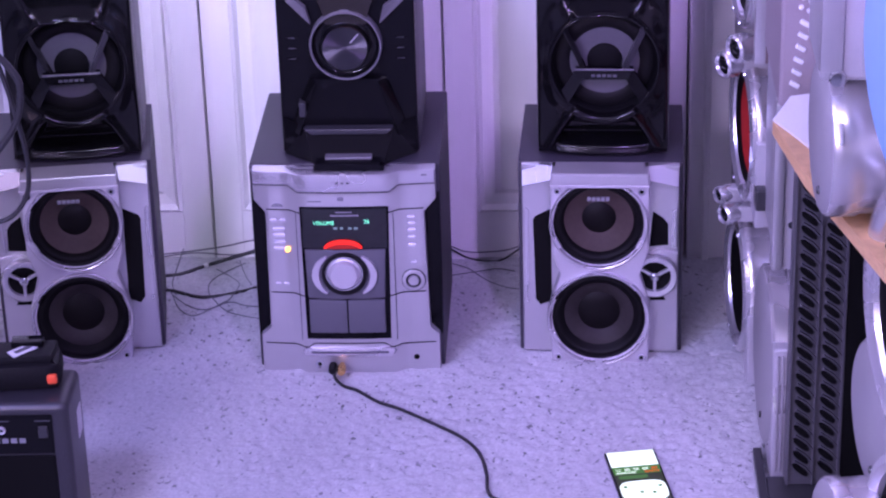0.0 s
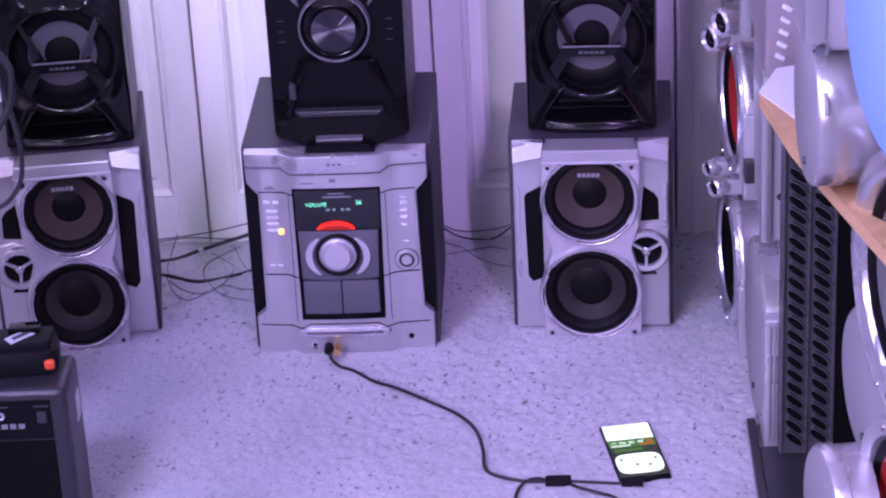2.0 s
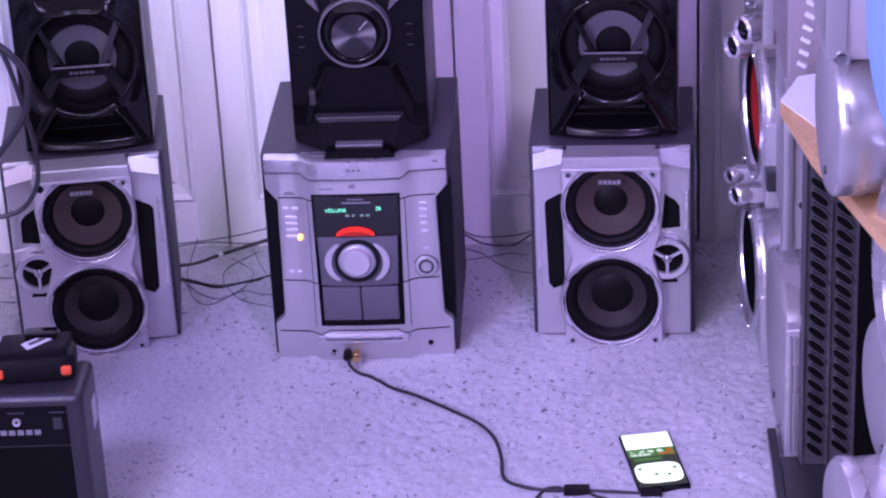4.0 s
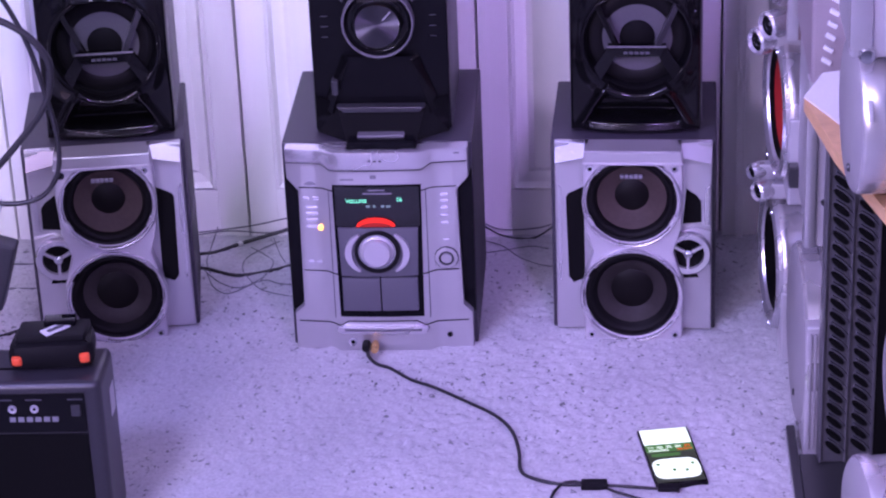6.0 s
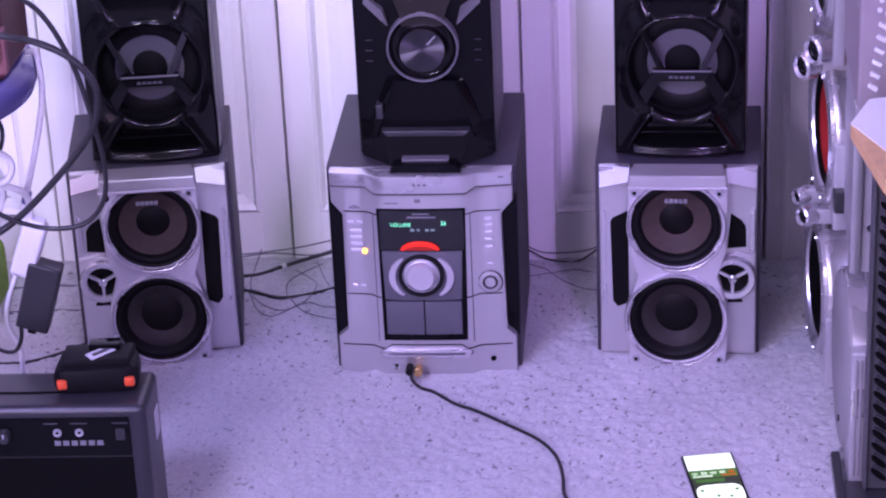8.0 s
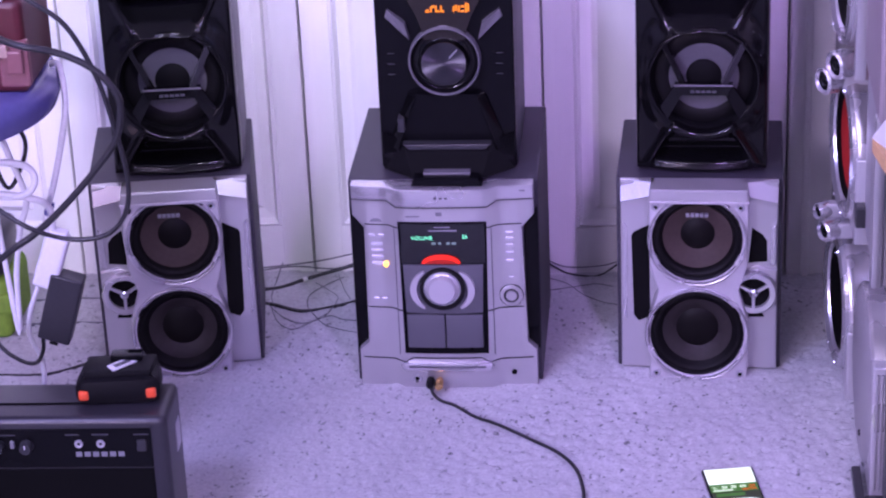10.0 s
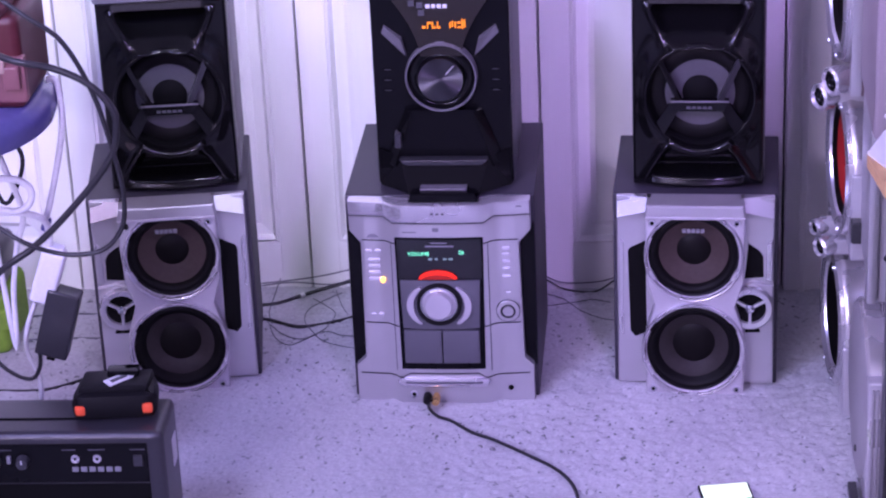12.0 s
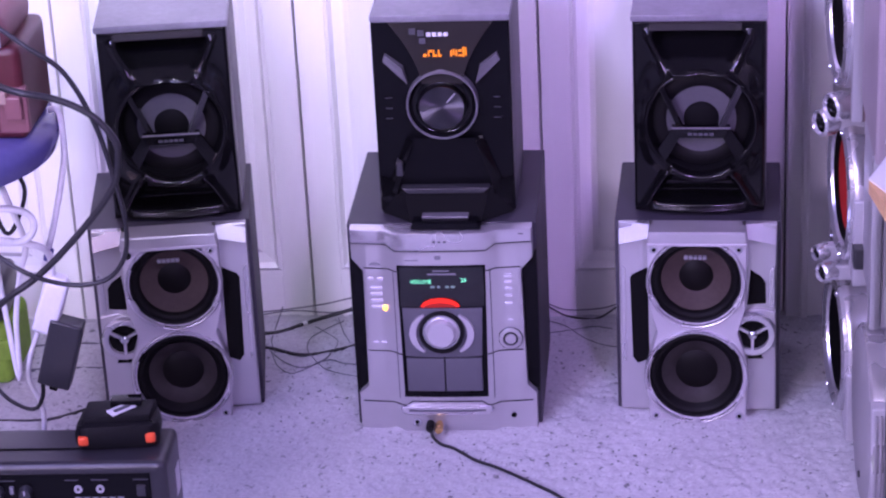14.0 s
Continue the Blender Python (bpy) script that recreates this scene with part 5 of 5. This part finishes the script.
pod(a3, "driver", 0.578, 0.045, 0.632, 0.100, 0.03, 5, SILVER_BRIGHT, "silver driver", CONE_DARK)
part("edge_bar", box(0.588, 0.604, -0.062, -0.045, 0.513, 0.74, 0.004), SILVER, a3, "", 40)

# middle stack
b1 = side_speaker("silver round-fronted speaker on the carpet", 0.672, 0.82, -0.310, -0.08, 0.0, 0.2925)
pod(b1, "driver", 0.600, -0.213, 0.134, 0.130, 0.075, 1.5, GREY_FACE, "drum-shaped silver front", None, body=DRUM)
part("lower_block", box(0.603, 0.700, -0.3405, -0.25, 0.004, 0.210, 0.004, 3), SILVER_MATT, b1, "", 40)
for x in (0.608, 0.6145):
    part("ridge", box(x, x + 0.0035, -0.3435, -0.338, 0.022, 0.200, 0.0012), GREY_FACE, b1, "", 40)
part("top_foot", box(0.628, 0.674, -0.275, -0.215, 0.250, 0.2925, 0.006, 3), SILVER_BRIGHT, b1, "", 40)
b2 = side_speaker("plain grey-silver speaker cabinet on the middle stack", 0.608, 0.82, -0.265, -0.05, 0.2925, 0.545)
part("screw", lathe([(0, -0.004), (0.004, -0.004), (0.005, 0.0)], 14), DARK_GREY, b2, "", 40).location = (0.628, -0.265, 0.36)
part("edge_bar", box(0.601, 0.616, -0.275, -0.25, 0.295, 0.542, 0.005), SILVER, b2, "", 40)
b3 = side_speaker("dusky grey speaker with slanted pale vent slots", 0.602, 0.82, -0.30, -0.06, 0.5455, 0.83, DUSKY_SILVER)
for k in range(6):
    part("vent_slot", box(-0.0068, 0.0068, -0.004, 0.003, -0.0031, 0.0031, 0.0015), WHITE_PLASTIC, b3).matrix_basis = pose(0.6215 + 0.0022 * k, -0.301, 0.578 + 0.0168 * k, 0, 30, 0)
for k in range(4):
    for dx in (-0.005, 0.005):
        part("vent_dot", lathe([(0, -0.004), (0.0026, -0.004), (0.0034, -0.001), (0.0034, 0.003)], 14), WHITE_PLASTIC, b3, "", 50).matrix_basis = pose(0.6320 + 0.002 * k + dx, -0.301, 0.681 + 0.013 * k - 0.5 * dx)
part("vent_mark", box(0.632, 0.644, -0.3025, -0.299, 0.700, 0.712, 0.003), DARK_GREY, b3)

# plinth, louvred tower and board
base = box(0.584, 0.5965, -1.30, -0.268, 0.0, 0.018, 0.002)
tagged(part("plinth", box(0.5966, 0.84, -1.30, -0.348, 0.0, 0.018, 0.002, 2, base), DARK_GREY), "low black base board on the carpet", "base")
tower = thing("louvred_tower", "tall black cabinet with two columns of louvred slots", "cabinet", pose(0, 0, 0))
part("body", box(0.6205, 0.80, -0.372, -0.342, 0.0185, 0.560, 0.003), TOWER, tower)
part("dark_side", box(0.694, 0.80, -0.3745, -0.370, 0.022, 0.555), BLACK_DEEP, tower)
for col in (0, 1):
    x = 0.6405 + 0.0335 * col
    part("column_rib", box(x - 0.0185, x - 0.0155, -0.377, -0.371, 0.02, 0.558, 0.001), TOWER, tower)
    for k in range(26):
        z = 0.043 + 0.0198 * k + (0.004 if col else 0)
        bar = [(0.0135 * math.copysign(abs(math.cos(radians(a))) ** 0.7, math.cos(radians(a))), 0.0040 * math.sin(radians(a))) for a in range(0, 360, 30)]
        # black plate on the surface paints the shade inside the louvre opening
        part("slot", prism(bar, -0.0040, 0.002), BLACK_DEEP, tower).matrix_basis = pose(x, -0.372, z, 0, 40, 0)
        part("louvre", prism([(-0.0150, 0.0052), (0.0, 0.0068), (0.0150, 0.0046), (0.0150, 0.0064), (0.0, 0.0090), (-0.0150, 0.0072)], -0.0065, 0.002, 0.0008), TOWER, tower).matrix_basis = pose(x, -0.372, z, 0, 40, 0)
part("column_rib", box(0.6895, 0.6935, -0.377, -0.371, 0.02, 0.558, 0.001), TOWER, tower)
board = thing("laminate_board", "white laminate board with raw wood edge on the black tower", "board", pose(0, 0, 0.5605))
plan = [(0.584, -0.425), (0.613, -0.346), (0.73, -0.31), (0.73, -0.94), (0.696, -0.94), (0.610, -0.590)]
part("core", plan_prism(plan, 0.0, 0.0175), WOOD, board, "raw wood edge")
top = [(0.584, -0.425), (0.613, -0.346), (0.73, -0.31), (0.73, -0.76), (0.705, -0.73), (0.613, -0.493)]
part("laminate", plan_prism(top, 0.0176, 0.0195), WHITE_PLASTIC, board, "white laminate face")

c1 = thing("row_speaker", "round silver speaker lying on the laminate board", "speaker", pose(0, 0, 0), "row of silver speakers")
drum = pod(c1, "housing", 0.6150, -0.700, 0.6725, 0.092, 0.10, 3, GREY_FACE, "drum-shaped silver housing", None, body=DRUM)
part("label_plate", box(-0.0024, 0.0024, -0.0015, 0.004, -0.0125, 0.0125, 0.0008), SILVER_MATT, c1).matrix_basis = pose(0.6270, -0.789, 0.712, -22, 0, 0)
c2 = side_speaker("small silver speaker standing on the round one", 0.604, 0.72, -0.765, -0.62, 0.7645, 0.92, SILVER_MATT)
part("capsule", box(0.648, 0.668, -0.776, -0.760, 0.772, 0.835, 0.0075, 4), SILVER, c2, "rounded silver capsule", 40)
part("chrome_foot", lathe([(0, -0.006), (0.008, -0.005), (0.010, 0.002), (0.009, 0.008)], 20), CHROME, c2, "", 50).matrix_basis = pose(0.6225, -0.77, 0.770, 0, 0, 0)
part("edge_bar", box(0.602, 0.628, -0.772, -0.755, 0.775, 0.92, 0.006), SILVER, c2, "", 40)

# near stack
d1 = side_speaker("silver speaker with a red cone under the near stack", 0.735, 0.98, -1.22, -0.78, 0.0185, 0.37)
pod(d1, "driver", 0.700, -0.955, 0.285, 0.108, 0.045, 16, SILVER, "silver driver with red cone", RED_CONE)
pod(d1, "housing", 0.624, -0.870, 0.222, 0.090, 0.05, 8, GREY_FACE, "small round silver housing", None, body=DRUM)
part("arm", box(0.66, 0.745, -0.89, -0.85, 0.21, 0.26, 0.005), SILVER_MATT, d1)
d2 = side_speaker("silver speaker with a large ringed woofer on the near stack", 0.735, 0.98, -1.22, -0.78, 0.3705, 0.745)
pod(d2, "driver", 0.7050, -0.900, 0.530, 0.163, 0.045, 13, SILVER_BRIGHT, "large silver-ringed driver", GREY_CONE)
pod(d2, "housing", 0.6790, -0.780, 0.351, 0.094, 0.06, 9, GREY_FACE, "plain round silver cover", None)
d3 = side_speaker("speaker with a round light blue cover on the near stack", 0.725, 0.98, -1.30, -0.85, 0.7455, 1.10)
cover = pod(d3, "driver", 0.652, -1.10, 0.912, 0.134, 0.075, 13, LIGHT_BLUE, "round driver under a light blue cover", None, body=LIGHT_BLUE)
part("clip", box(-0.006, 0.006, -0.006, 0.002, -0.016, 0.016, 0.002), DARK_GREY, cover).matrix_basis = pose(0.062, 0, -0.058, 0, -28, 0)
